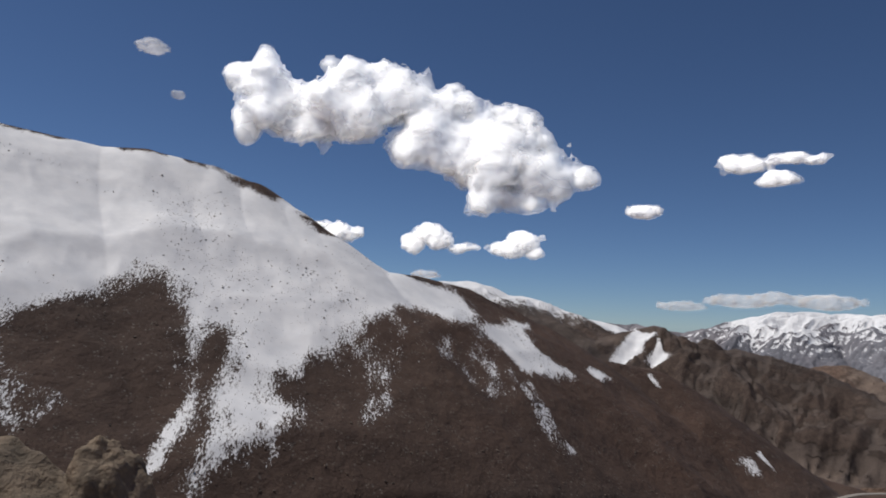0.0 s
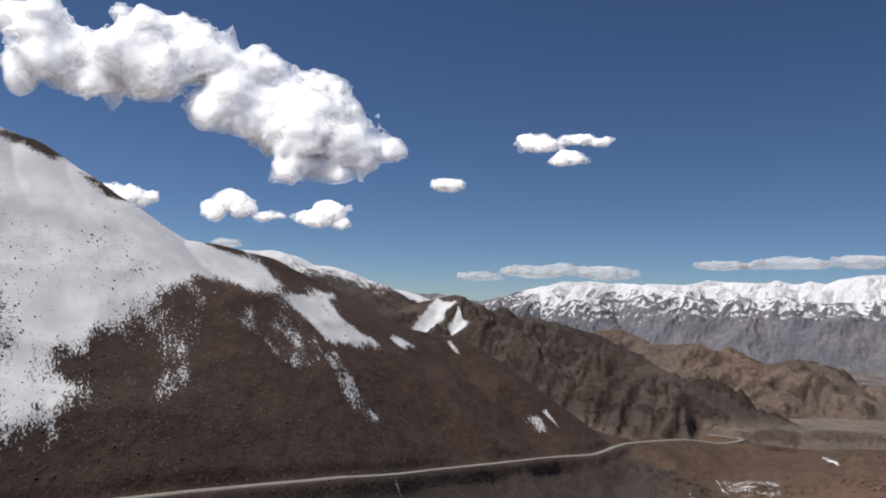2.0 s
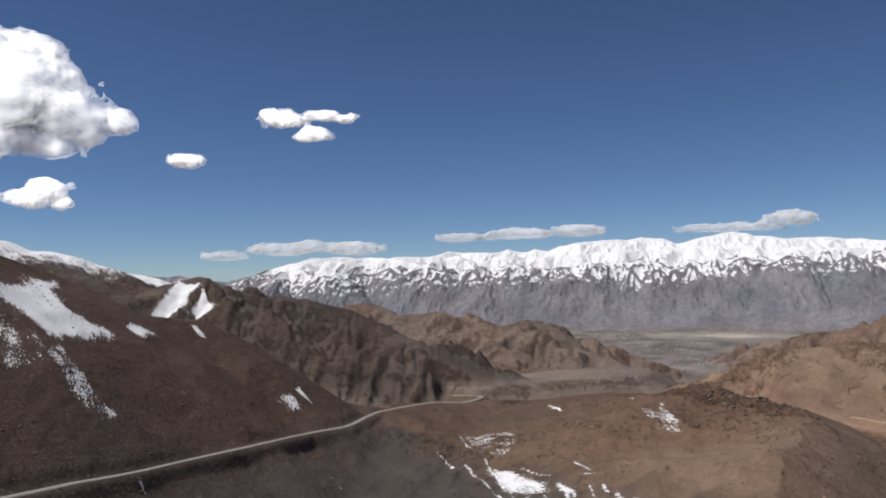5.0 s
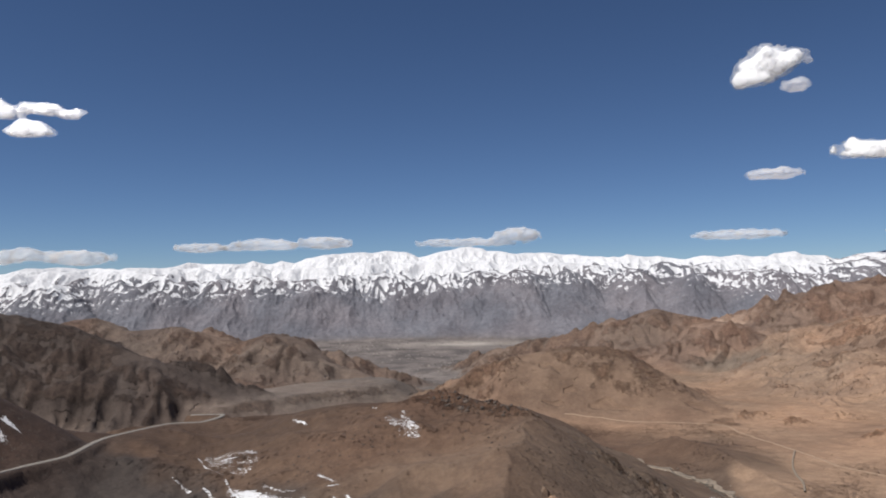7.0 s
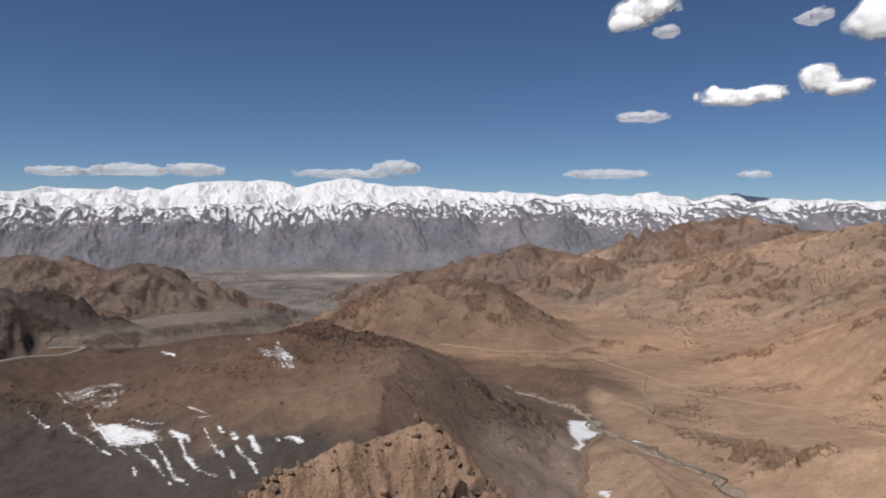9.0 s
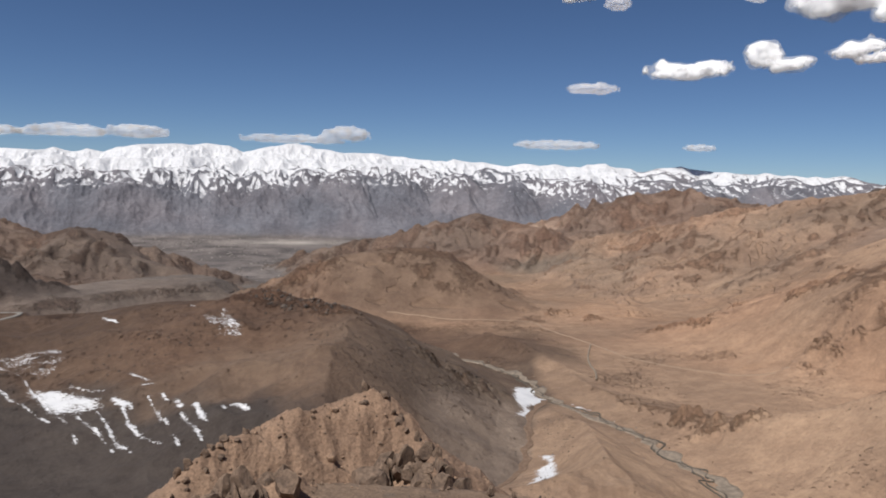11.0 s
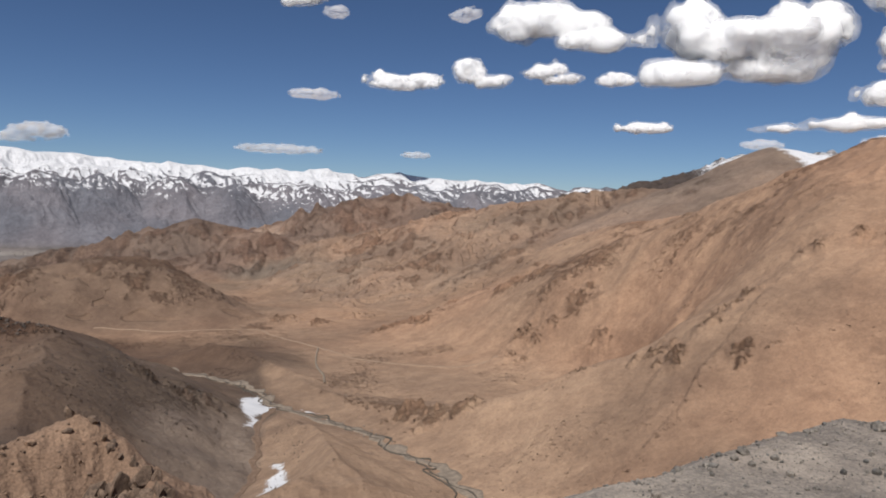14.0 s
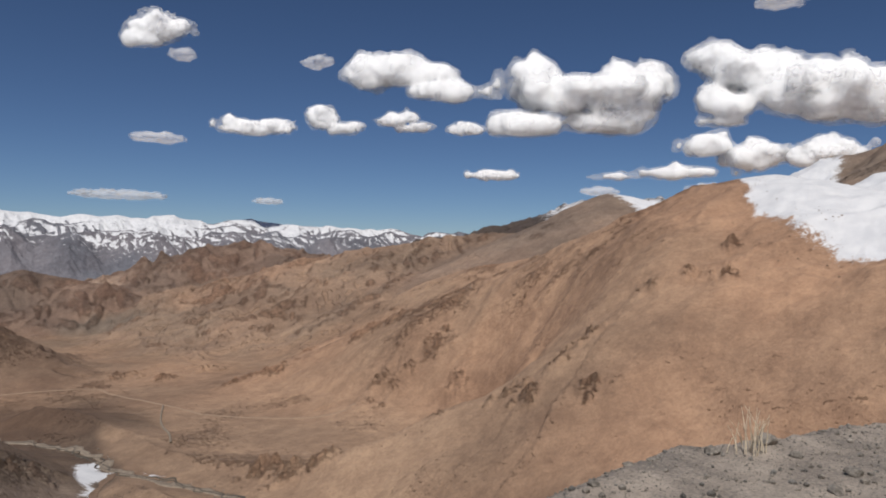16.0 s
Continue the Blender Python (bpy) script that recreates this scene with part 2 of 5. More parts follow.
# the far range: its general line, and peaks and saddles along it
LINE = np.array([(-75, 1.4), (-50, 0.9), (-36, -0.3), (-32.6, 0.55), (-29.2, 1.35), (-26, 1.4), (-24, 1.2), (-20.4, 1.5), (-15.6, 1.65), (-12.3, 1.76), (-9.75, 2.0), (-7.2, 2.2), (-4.6, 2.38), (-1.9, 2.15), (0, 2.3), (2.2, 2.6),
                 (5.1, 2.15), (9.4, 1.9), (12.8, 1.65), (16, 1.74), (18, 1.35), (21.5, 1.68), (23.4, 1.45), (25.8, 1.66), (28, 1.35), (30.8, 1.5), (34.6, 1.0), (40, 1.15), (43.2, 0.72), (45.6, 0.9), (50, 0.6), (80, 2.0)])
_h = np.concatenate([np.arange(-75, -42, 3.0), np.arange(-42, 60, 0.5), np.arange(60, 81, 3.0)])
_rise = np.interp(_h, LINE[:, 0], LINE[:, 1]) - 0.06
for _wide, _tall, _seed in ((1.9, 0.13, 45), (0.9, 0.09, 48)):
    _rise = _rise + _tall * (1 - 3 * np.abs(wave(_h / _wide, _h * 0 + _seed * 0.3, _seed)))


def peaks(share, far, jag, seed):
    """A row of peaks before the main crest, lower by a share, zigzagging in plan."""
    sharp = 1 - 2.4 * np.abs(wave(_h / 2.1, _h * 0 + 5.3, seed)) + 0.45 * (1 - 2.4 * np.abs(wave(_h / 0.8, _h * 0 + 1.3, seed + 3)))
    out = far + 75 * wave(_h / 1.3, _h * 0 + 8, seed + 5) + 30 * wave(_h / 0.6, _h * 0 + 2, seed + 6)
    return [at(h, d, r) for h, d, r in zip(_h, out, (_rise + 0.3) * share - 0.3 + jag * sharp)]


MIDDLE, FRONT = peaks(0.66, 4400, 0.32, 52), peaks(0.30, 4230, 0.36, 64)
RANGE = [at(h, 4600 + 80 * k, r) for h, r, k in zip(_h, _rise, wave(_h / 2.3, _h * 0 + 3, 46))]
# crest, fall, roundness of the crest, relief of the sides, colour
RIDGES = {
    "snow_mountain": ([at(-110, 700, 12), at(-85.6, 685, 12), at(-79, 690, 11.2), at(-76, 690, 11.35), at(-72, 685, 10.6), at(-69, 675, 9.7), at(-66.4, 655, 8.2),
                       at(-63.8, 635, 6.6), at(-58, 620, 3.5), at(-55.8, 645, 3.3), at(-51.8, 680, 2.5), at(-48.7, 700, 1.1), at(-46, 715, -0.1),
                       at(-41.8, 730, -2.5), at(-38, 740, -3.2), at(-34.6, 745, -6), at(-32, 748, -7.9), at(-28, 750, -9.6), at(-25, 740, -10.2)], 0.72, 14, 4, UMBER),
    "snow_ridge": ([at(-66, 1500, 3), at(-53, 1600, 2.9), at(-51.6, 1610, 3.0), at(-49.3, 1620, 2.0), at(-47.7, 1640, 2.0), at(-44.8, 1660, 0.7), at(-42.3, 1680, 0.3), at(-40, 1700, -0.4)], 0.42, 20, 8, SLATE),
    "slate_ridge": ([at(-41.5, 1450, -1.4), at(-39.8, 1480, -0.4), at(-38.1, 1500, 0.05), at(-36.3, 1500, -1.05), at(-33.7, 1500, -1.8), at(-32, 1500, -1.4), at(-29.8, 1480, -1.9),
                     at(-26.7, 1450, -2.5), at(-24.5, 1410, -3.8), at(-20.6, 1360, -5.6), at(-18, 1320, -7.2), at(-15.5, 1290, -8.5)], 0.52, 12, 24, SLATE),
    "dun_ridge": ([at(-30, 2150, -2.9), at(-26.2, 2100, -2.3), at(-25.2, 2090, -2.2), at(-23.7, 2060, -3.3), at(-20.3, 2000, -2.9), at(-18.6, 1970, -3.9), at(-15.7, 1930, -4.2),
                   at(-13.7, 1900, -3.7), at(-12, 1870, -4.1), at(-9.9, 1820, -5.3), at(-6.4, 1740, -6.6), at(-4.5, 1690, -7.9)], 0.42, 14, 20, (0.135, 0.104, 0.085)),
    "brown_spur": ([at(-24, 735, -10.4), at(-22.5, 770, -10.0), at(-21, 806, -9.75), at(-17, 870, -9.6), at(-13, 830, -9.6), at(-10, 800, -9.45), at(-7, 770, -8.7), at(-3.6, 740, -9.0), at(-1, 710, -8.5), at(1, 690, -9.4),
                    at(3, 670, -9.5), at(4.6, 655, -9.9), at(5.7, 645, -11.3), at(6.8, 625, -13.2)], 0.26, 12, 4, RUST),
    "grey_knoll": ([at(8.3, 630, -12.8), at(9.9, 600, -10.8), at(11.6, 570, -10.9), at(13.7, 590, -11.8), at(15.3, 615, -12.8), at(16.8, 650, -14.6), at(19.2, 690, -16.3)], 0.30, 55, 6, (0.14, 0.102, 0.075)),
    "round_hill": ([at(1.6, 1450, -8.9), at(3.5, 1430, -7.2), at(6.1, 1400, -5.6), at(8.8, 1390, -5.1), at(11.4, 1380, -5.0), at(13.2, 1350, -5.9), at(15, 1320, -7.3),
                    at(17.2, 1280, -8.8), at(19.6, 1240, -10.2)], 0.50, 14, 14, (0.20, 0.136, 0.096)),
    "far_hill": ([at(4, 2350, -5.8), at(7.9, 2300, -4.6), at(11.3, 2300, -4.1), at(13, 2300, -3.4), at(15.6, 2300, -2.3), at(18.7, 2250, -2.9), at(21.3, 2200, -3.4), at(24, 2100, -4.6)], 0.40, 14, 22, HAZEL),
    "far_crag": ([at(20.5, 2650, -3.0), at(23, 2620, -2.6), at(26, 2600, -1.5), at(28.2, 2600, -0.6), at(31.6, 2600, -0.2), at(34.6, 2540, -1.3), at(37, 2450, -2.2)], 0.36, 20, 24, HAZEL),
    "far_slope": ([at(26, 2150, -4.6), at(30.4, 2100, -2.7), at(36.6, 2050, -1.2), at(40.6, 2000, -0.5), at(43.6, 1980, 0.1), at(46.8, 1940, 0.4), at(49.3, 1900, 0.5), at(56, 1850, 0.4)], 0.34, 25, 20, (0.27, 0.19, 0.135)),
    "dark_peak": ([at(43, 2700, -0.4), at(45.4, 2650, 0.5), at(48.5, 2620, 0.3), at(50.2, 2600, 1.2), at(52.8, 2600, 2.3), at(56.2, 2600, 3.5), at(57.5, 2580, 3.0), at(61.2, 2500, 3.7), at(66, 2450, 3.2)], 0.40, 18, 16, SLATE),
    "snow_knob": ([at(48, 1860, -1.9), at(50.7, 1850, -1.1), at(52.4, 1845, 0.0), at(54.9, 1820, 1.3), at(57.5, 1800, 2.95), at(58.7, 1790, 3.95), at(59.6, 1785, 3.75), at(61.2, 1780, 3.35), at(64, 1760, 3.2)], 0.44, 8, 3, DUN),
    "tan_hillside": ([at(37, 1560, -6.6), at(42, 1500, -4.4), at(48.5, 1440, -2.1), at(55, 1340, -0.6), at(57.1, 1270, 0.1), at(59.2, 1200, 0.95), at(61.2, 1140, 1.85), at(63.4, 1075, 2.9), at(65.5, 1010, 3.9), at(67.1, 960, 4.55), at(68.6, 925, 4.95), at(70, 900, 5.2), at(72.5, 860, 4.85),
                      at(76.5, 820, 4.0), at(84, 760, 3.4), at(110, 520, 6)], 0.44, 24, 5, TAN),
    "spur_high": ([at(65.5, 960, 2.2), at(60.5, 890, -3.0), at(57, 840, -6.2), at(53, 780, -9.0), at(49, 720, -12.2)], 0.56, 10, 6, TAN),
    "spur_middle": ([at(59, 1150, -0.6), at(55, 1100, -3.6), at(51, 1050, -6.0), at(46, 1000, -8.6), at(41, 930, -11.0)], 0.56, 10, 10, OCHRE),
    "spur_low": ([at(50, 1400, -1.9), at(45, 1330, -4.2), at(40, 1250, -7.0), at(35, 1180, -8.9)], 0.56, 10, 11, TAN),
    "snow_flank": ([at(70.8, 1400, 5.1), at(72.9, 1380, 5.6), at(76.4, 1320, 7.2), at(86, 1250, 10)], 0.42, 20, 8, DUN),
    "white_range": (RANGE, 0.72, 4, 0, HAZED_ROCK),
    "middle_range": (MIDDLE, 0.72, 4, 0, HAZED_ROCK),
    "front_range": (FRONT, 0.66, 4, 0, HAZED_ROCK),
}
# valley floors, by heading, distance and height
FLOOR = [place(*p) for p in [(-60, 200, -160), (-30, 330, -166), (0, 400, -174), (19, 470, -190), (20, 690, -204), (17, 857, -212), (5, 1100, -226), (0, 1500, -256), (-5, 2200, -285),
                             (5, 3000, -287), (-20, 3600, -287), (25, 3600, -287), (30, 1000, -213), (31, 549, -196), (38, 440, -188), (60, 330, -165), (25, 1700, -232), (22, 1200, -218), (14, 1150, -224), (34, 850, -208), (40, 1700, -180),
                             (-30, 1050, -200), (-18, 1080, -215), (-8, 1050, -225), (2, 900, -220), (20, 4700, -287), (-30, 4700, -287), (-75, 1500, -40), (80, 2500, -40), (180, 400, 20), (110, 900, 0), (-110, 900, 0)]]
STREAM = [place(*p) for p in [(56, 350, -170), (44, 390, -180), (37.7, 442, -186), (34.6, 505, -189), (31.5, 549, -194), (28.8, 610, -198), (24.8, 663, -202), (22, 705, -204), (20.2, 778, -207), (17.1, 860, -212), (12, 960, -219)]]
VALE = [place(*p) for p in [(38, 760, -199), (33, 800, -205), (27, 1000, -212), (20, 1150, -219), (8, 1080, -224), (2, 1000, -224)]]
BROOK = [place(*p) for p in [(22, 705, -204), (20.5, 640, -201), (20.3, 560, -196), (19.6, 480, -191), (17, 430, -184)]]
ROAD = [place(*p) for p in [(-100, 318, -82), (-78, 345, -90), (-60.6, 376, -96), (-51.9, 400, -98.8), (-46.1, 426, -102), (-42, 457, -107.5), (-37.8, 509, -115), (-33.5, 562, -120.8), (-30.1, 626, -129), (-27, 663, -131.5), (-24.6, 727, -132), (-20.6, 806, -138), (-18.1, 826, -142), (-16.7, 866, -142.5), (-18.9, 884, -143.5)]]


# rock that breaks through the tan hillside: x, y, reach
CRAGS = [(481, 1167, 25), (519, 1113, 24), (616, 1148, 26), (571, 960, 20), (599, 930, 17), (335, 530, 15), (337, 505, 14), (351, 477, 12), (626, 676, 17), (601, 682, 19),
         (570, 676, 19), (625, 587, 18), (438, 358, 14), (430, 333, 11), (487, 329, 10), (502, 325, 9), (468, 330, 10), (440, 287, 9), (662, 651, 17), (696, 837, 20),
         (713, 780, 19), (421, 417, 9), (639, 268, 8), (561, 306, 12), (573, 249, 8), (584, 280, 10), (871, 629, 16), (0, 705, 22), (25, 690, 18),
         (55, 655, 20), (38, 672, 15), (138, 628, 13), (165, 620, 13), (190, 623, 12)]


def bareness(x, y):
    """How far rock breaks through the tan hillside."""
    bare = np.zeros(x.shape, np.float32)
    for cx, cy, r in CRAGS:
        part = np.nonzero((np.abs(x - cx) < r * 2.2) & (np.abs(y - cy) < r * 2.2))[0]
        px, py = x[part], y[part]
        d = np.hypot(px - cx, py - cy) / r + 0.6 * fractal(px, py, r * 0.8, 4, 83)
        bare[part] = np.maximum(bare[part], np.clip((1.45 - d) * 0.9, 0, 1))
    return bare


def shoulder(x, y):
    """How far a place lies outside the gravel shoulder on which the camera stands."""
    edge = 2.5 + np.clip(x - 1, 0, 2.5) * 0.12 - np.clip(x - 5.5, 0, 3) * 0.35 + 0.16 * wave(x / 1.3, y * 0 + 3.0, 5) + 0.1 * wave(x / 0.35, y / 0.5, 8)
    out = np.maximum(y - edge, -x - 4.4 + 0.5 * wave(y / 1.7, x * 0, 6))
    return np.maximum(out, x - 8.0 + 0.3 * wave(y / 0.8, x * 0, 15))


SPUR = [(2, 2, -2.0), place(14, 30, -15), place(13, 55, -28.5), place(9, 66, -32)]
CREST = [at(-7.6, 76, -22.9), at(-3.6, 83, -20.0), at(-1.1, 87, -18.7), at(2.6, 91, -17.7), at(5.6, 94, -17.0), at(8.0, 96, -16.3), at(9.6, 95, -17.5), at(11.4, 91, -19.3), at(13.2, 86, -21.4), at(14.2, 83, -22.8)]
CLIFF = [at(1.3, 75, -21.4), at(-1.2, 74, -22.6), at(-4, 72, -24.2), at(-7, 70, -25.5)]
TERRACE = [place(5, 66, 0), place(17, 64, 0), place(31, 62, 0)]


def ground(x, y):
    """Height and colour of the ground."""
    x, y = x.astype(np.float32), y.astype(np.float32)
    far = np.hypot(x, y)
    bend = np.clip(far / 900 - 0.2, 0, 1) * 22
    hx, hy = x + bend * fractal(x, y, 260, 3, 31), y + bend * fractal(x, y, 260, 3, 47)
    # floor between the hills
    wsum, zsum = np.zeros_like(x), np.zeros_like(x)
    for px, py, pz in FLOOR:
        w = 1 / (((x - px) ** 2 + (y - py) ** 2) / 1e4 + 0.3 + far / 900) ** 2.5
        wsum += w
        zsum += w * pz
    base = zsum / wsum
    out = shoulder(x, y)
    camp = np.where(out < 0, 0.0, -0.70 * out) + fractal(x, y, 9, 4, 3) * np.clip(out / 8, 0.02, 1) * 1.2
    crag = np.maximum(tent(x, y, SPUR, 0.85, 2)[0], np.maximum(tent(x, y, CREST, 0.9, 1.0)[0], tent(x, y, CLIFF, 1.5, 0.8)[0]))
    crag += np.where(far < 200, (fractal(x, y, 8, 5, 12, 0.6, True) - 0.7) * np.clip((far - 62) / 10, 0, 1) * 0.9, 0)
    back = np.where(y < -10, (-10 - y) * 0.55, -900.0)
    plain = np.where(((far > 1750) & (np.arctan2(x, y) < 0.15))[:, None], np.array([[0.15, 0.145, 0.135]]), np.array([[0.275, 0.19, 0.13]])).astype(np.float32)
    grey = np.clip((-1 - np.degrees(np.arctan2(x, y))) / 5, 0, 1) * np.clip((far - 950) / 150, 0, 1)
    plain = plain + (np.array([[0.16, 0.132, 0.112]]) - plain) * grey[:, None]
    forms = [(base, plain), (camp, np.where((far < 12)[:, None], np.array([[0.335, 0.312, 0.274]]), np.array([[0.30, 0.225, 0.165]]))), (crag, np.array([(0.315, 0.218, 0.15)])), (back, np.array([OCHRE]))]
    step = [place(-17, 1300, 0), place(-10, 1420, 0), place(-6, 1470, 0)]
    d, _ = nearest(x + 14 * wave(x / 60, y / 60, 95), y + 14 * wave(x / 60, y / 60, 96), step)
    forms.append((np.where(d < 330, -192 - 0.9 * np.maximum(d - 65, 0), -900.0), np.array([[0.155, 0.13, 0.112]])))
    d, _ = nearest(x, y, TERRACE)
    forms.append((np.where(far < 140, -31.2 - 0.9 * np.maximum(d - 12.5, 0) + 0.25 * wave(x / 4, y / 4, 97), -900.0), np.array([[0.25, 0.185, 0.132]])))
    top = np.max([h for h, c in forms], axis=0)
    raised = []
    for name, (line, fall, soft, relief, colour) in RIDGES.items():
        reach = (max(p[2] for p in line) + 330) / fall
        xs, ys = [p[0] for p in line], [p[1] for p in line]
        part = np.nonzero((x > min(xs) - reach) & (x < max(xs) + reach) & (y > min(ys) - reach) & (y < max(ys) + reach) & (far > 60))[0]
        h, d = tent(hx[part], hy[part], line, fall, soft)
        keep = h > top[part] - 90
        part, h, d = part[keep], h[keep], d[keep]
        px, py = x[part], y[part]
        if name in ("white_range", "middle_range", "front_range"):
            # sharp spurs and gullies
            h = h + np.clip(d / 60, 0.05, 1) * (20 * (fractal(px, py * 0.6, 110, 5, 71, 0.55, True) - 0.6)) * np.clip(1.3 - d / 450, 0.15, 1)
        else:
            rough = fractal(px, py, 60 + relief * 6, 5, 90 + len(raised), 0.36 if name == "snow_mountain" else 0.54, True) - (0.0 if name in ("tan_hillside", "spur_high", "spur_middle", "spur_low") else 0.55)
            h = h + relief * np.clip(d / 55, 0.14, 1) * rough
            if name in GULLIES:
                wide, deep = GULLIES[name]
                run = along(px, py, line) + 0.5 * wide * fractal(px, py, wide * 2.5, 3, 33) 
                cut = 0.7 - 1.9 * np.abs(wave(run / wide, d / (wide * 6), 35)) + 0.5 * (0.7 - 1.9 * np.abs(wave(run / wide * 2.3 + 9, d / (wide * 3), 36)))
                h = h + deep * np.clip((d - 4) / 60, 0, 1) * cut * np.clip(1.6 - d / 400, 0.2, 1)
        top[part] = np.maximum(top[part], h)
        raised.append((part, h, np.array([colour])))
    soft = np.where(far < 120, np.clip(far * 0.03, 0.05, 0.6), np.where(far > 3500, 2.0, 3.0 + far * 0.003))
    total, tint = np.zeros_like(x), np.zeros((len(x), 3), np.float32)
    for h, c in forms:
        w = np.exp((h - top) / soft)
        total += w
        tint += w[:, None] * c
    for part, h, c in raised:
        w = np.exp((h - top[part]) / soft[part])
        total[part] += w
        tint[part] += w[:, None] * c
    z = top + soft * np.log(total)
    tint /= total[:, None]
    # the bed of the stream and its brook
    for line, wide, fall, deep, bank in ((VALE, 75, 0.20, 0.0, 60), (STREAM, 10, 0.20, 2.0, 24), (BROOK, 4, 0.30, 1.5, 22)):
        d, sz = nearest(x + 6 * wave(x / 30, y / 30, 4), y + 6 * wave(x / 30, y / 30, 9), line)
        low = np.minimum(z, sz + np.maximum(d - wide, 0) * fall + np.maximum(d - wide - bank, 0) * 0.33 - deep * np.exp(-(d / wide) ** 2))
        keep = np.clip((d - 120) / 200, 0, 1)
        z = low + (z - low) * keep * keep * (3 - 2 * keep)
    bare = bareness(x, y)
    part = np.nonzero(bare > 0)[0]
    z[part] += bare[part] * np.where(x[part] < 80, 1.5, 2.2) * (0.8 + 2.0 * fractal(x[part], y[part], 11, 3, 85, 0.6, True))
    # redder and greyer stretches, and the fields of the far valley
    patch = fractal(x, y, 190, 4, 51)[:, None]
    tint = tint * (1 + np.clip(patch, -0.8, 0.8) * np.array([[0.15, 0.10, 0.07]]))
    town = (np.clip((far - 1700) / 250, 0, 1) * np.clip((3900 - far) / 200, 0, 1) * np.exp(-np.maximum(z + 284, 0) / 12) * np.clip((10 - np.degrees(np.arctan2(x, y))) / 4, 0, 1))[:, None]
    field = np.clip(0.5 + 0.9 * fractal(x, y, 75, 4, 53), 0, 1)[:, None]
    fields = np.array([[0.112, 0.103, 0.099]]) * (1 - field) + np.array([[0.185, 0.168, 0.158]]) * field
    strip = np.exp(-((y - 3400) / 120) ** 2 - ((x - 130) / 260) ** 2)[:, None]
    tint = tint * (1 - town) + (fields * (1 - strip) + np.array([[0.36, 0.34, 0.31]]) * strip) * town
    for (hx0, d0), wide, deep, shade, force in (((20.3, 2420), 95, 120, (0.34, 0.255, 0.195), 1.0), ((21.5, 1950), 130, 60, (0.135, 0.118, 0.098), 0.75), ((30, 1800), 160, 60, (0.20, 0.155, 0.12), 0.5), ((46, 1750), 150, 110, (0.17, 0.125, 0.095), 0.6)):
        cx, cy, _ = place(hx0, d0, 0)
        u, v = (x - cx) * cy / d0 - (y - cy) * cx / d0, (x - cx) * cx / d0 + (y - cy) * cy / d0
        here = (force * np.clip(1.6 - 1.3 * np.hypot(u / wide, v / deep) + 0.35 * fractal(x, y, 70, 3, 49), 0, 1))[:, None]
        tint = tint * (1 - here) + np.array([shade]) * here
    # much darker grey on the near face of the brown spur
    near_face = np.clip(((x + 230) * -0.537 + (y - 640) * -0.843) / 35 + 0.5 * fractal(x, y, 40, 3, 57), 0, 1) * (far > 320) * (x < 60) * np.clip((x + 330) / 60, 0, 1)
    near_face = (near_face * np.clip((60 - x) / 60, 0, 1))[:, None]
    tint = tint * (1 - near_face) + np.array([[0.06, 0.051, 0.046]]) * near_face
    # paler grey scree on the knoll's right flank, lightened further to offset its shade
    turn = np.degrees(np.arctan2(x, y))
    flank = (np.clip((turn - np.interp(far, (380, 480, 570, 640), (8.5, 10.5, 12.2, 15.5))) / 2.5 + 0.4 * wave(x / 20, y / 20, 58), 0, 1) * np.clip((far - 340) / 40, 0, 1) * np.clip((680 - far) / 40, 0, 1) * np.clip((22 - turn) / 2, 0, 1))[:, None]
    tint = tint * (1 - flank) + np.array([[0.215, 0.172, 0.136]]) * flank
    # tan gravel slopes beyond the brook
    beyond = np.clip((turn - np.interp(far, (360, 430, 480, 560, 640, 705, 800), (15, 17, 19.6, 20.3, 20.5, 22, 20.5))) / 0.8 + 0.5 * wave(x / 25, y / 25, 88), 0, 1)
    beyond = (beyond * np.clip((far - 330) / 40, 0, 1) * np.clip((900 - far) / 80, 0, 1) * np.clip((48 - turn) / 6, 0, 1))[:, None]
    tint = tint * (1 - 0.85 * beyond) + np.array([[0.32, 0.226, 0.155]]) * 0.85 * beyond
    # the bench of the road
    d, rz = nearest(x, y, ROAD)
    mix = np.clip((10 - d) / 6, 0, 1)
    z = z + (rz - 0.4 - z) * mix * mix * (3 - 2 * mix)
    return z, tint


# ---- the ground as one sheet, finer where it is looked at ----
def stretch(stops):
    """Distances with a count of steps for each stretch, even in ratio."""
    out = [stops[0][0]]
    for (a, _), (b, n) in zip(stops, stops[1:]):
        out += [a * (b / a) ** (i / n) for i in range(1, n + 1)]
    return np.array(out)


RINGS = np.append(0.0, stretch([(0.6, 0), (3.0, 14), (9.0, 36), (62.0, 30), (115.0, 76), (280.0, 40), (950.0, 185), (1700.0, 95), (2700.0, 85), (3720.0, 36), (4750.0, 14)]))
HEADINGS = np.radians(np.concatenate([np.arange(-89, 80, 0.125), np.arange(80, 271, 2.0)]))
ga, gr = np.meshgrid(HEADINGS, RINGS, indexing="ij")
gx, gy = (np.sin(ga) * gr).ravel(), (np.cos(ga) * gr).ravel()
gz, gtint = ground(gx, gy)
# beyond the plain the finer sheet of the range lies over this one
FAR_RINGS, FAR_HEADINGS = np.arange(3700, 4720, 6.5), np.radians(np.arange(-44, 56, 0.055))
under = (np.hypot(gx, gy) > 3721) & (np.arctan2(gx, gy) > FAR_HEADINGS[0]) & (np.arctan2(gx, gy) < FAR_HEADINGS[-1])
gz = np.where(under, gz - 45, gz)
n_a, n_r = len(HEADINGS), len(RINGS)
grid_z = gz.reshape(n_a, n_r)


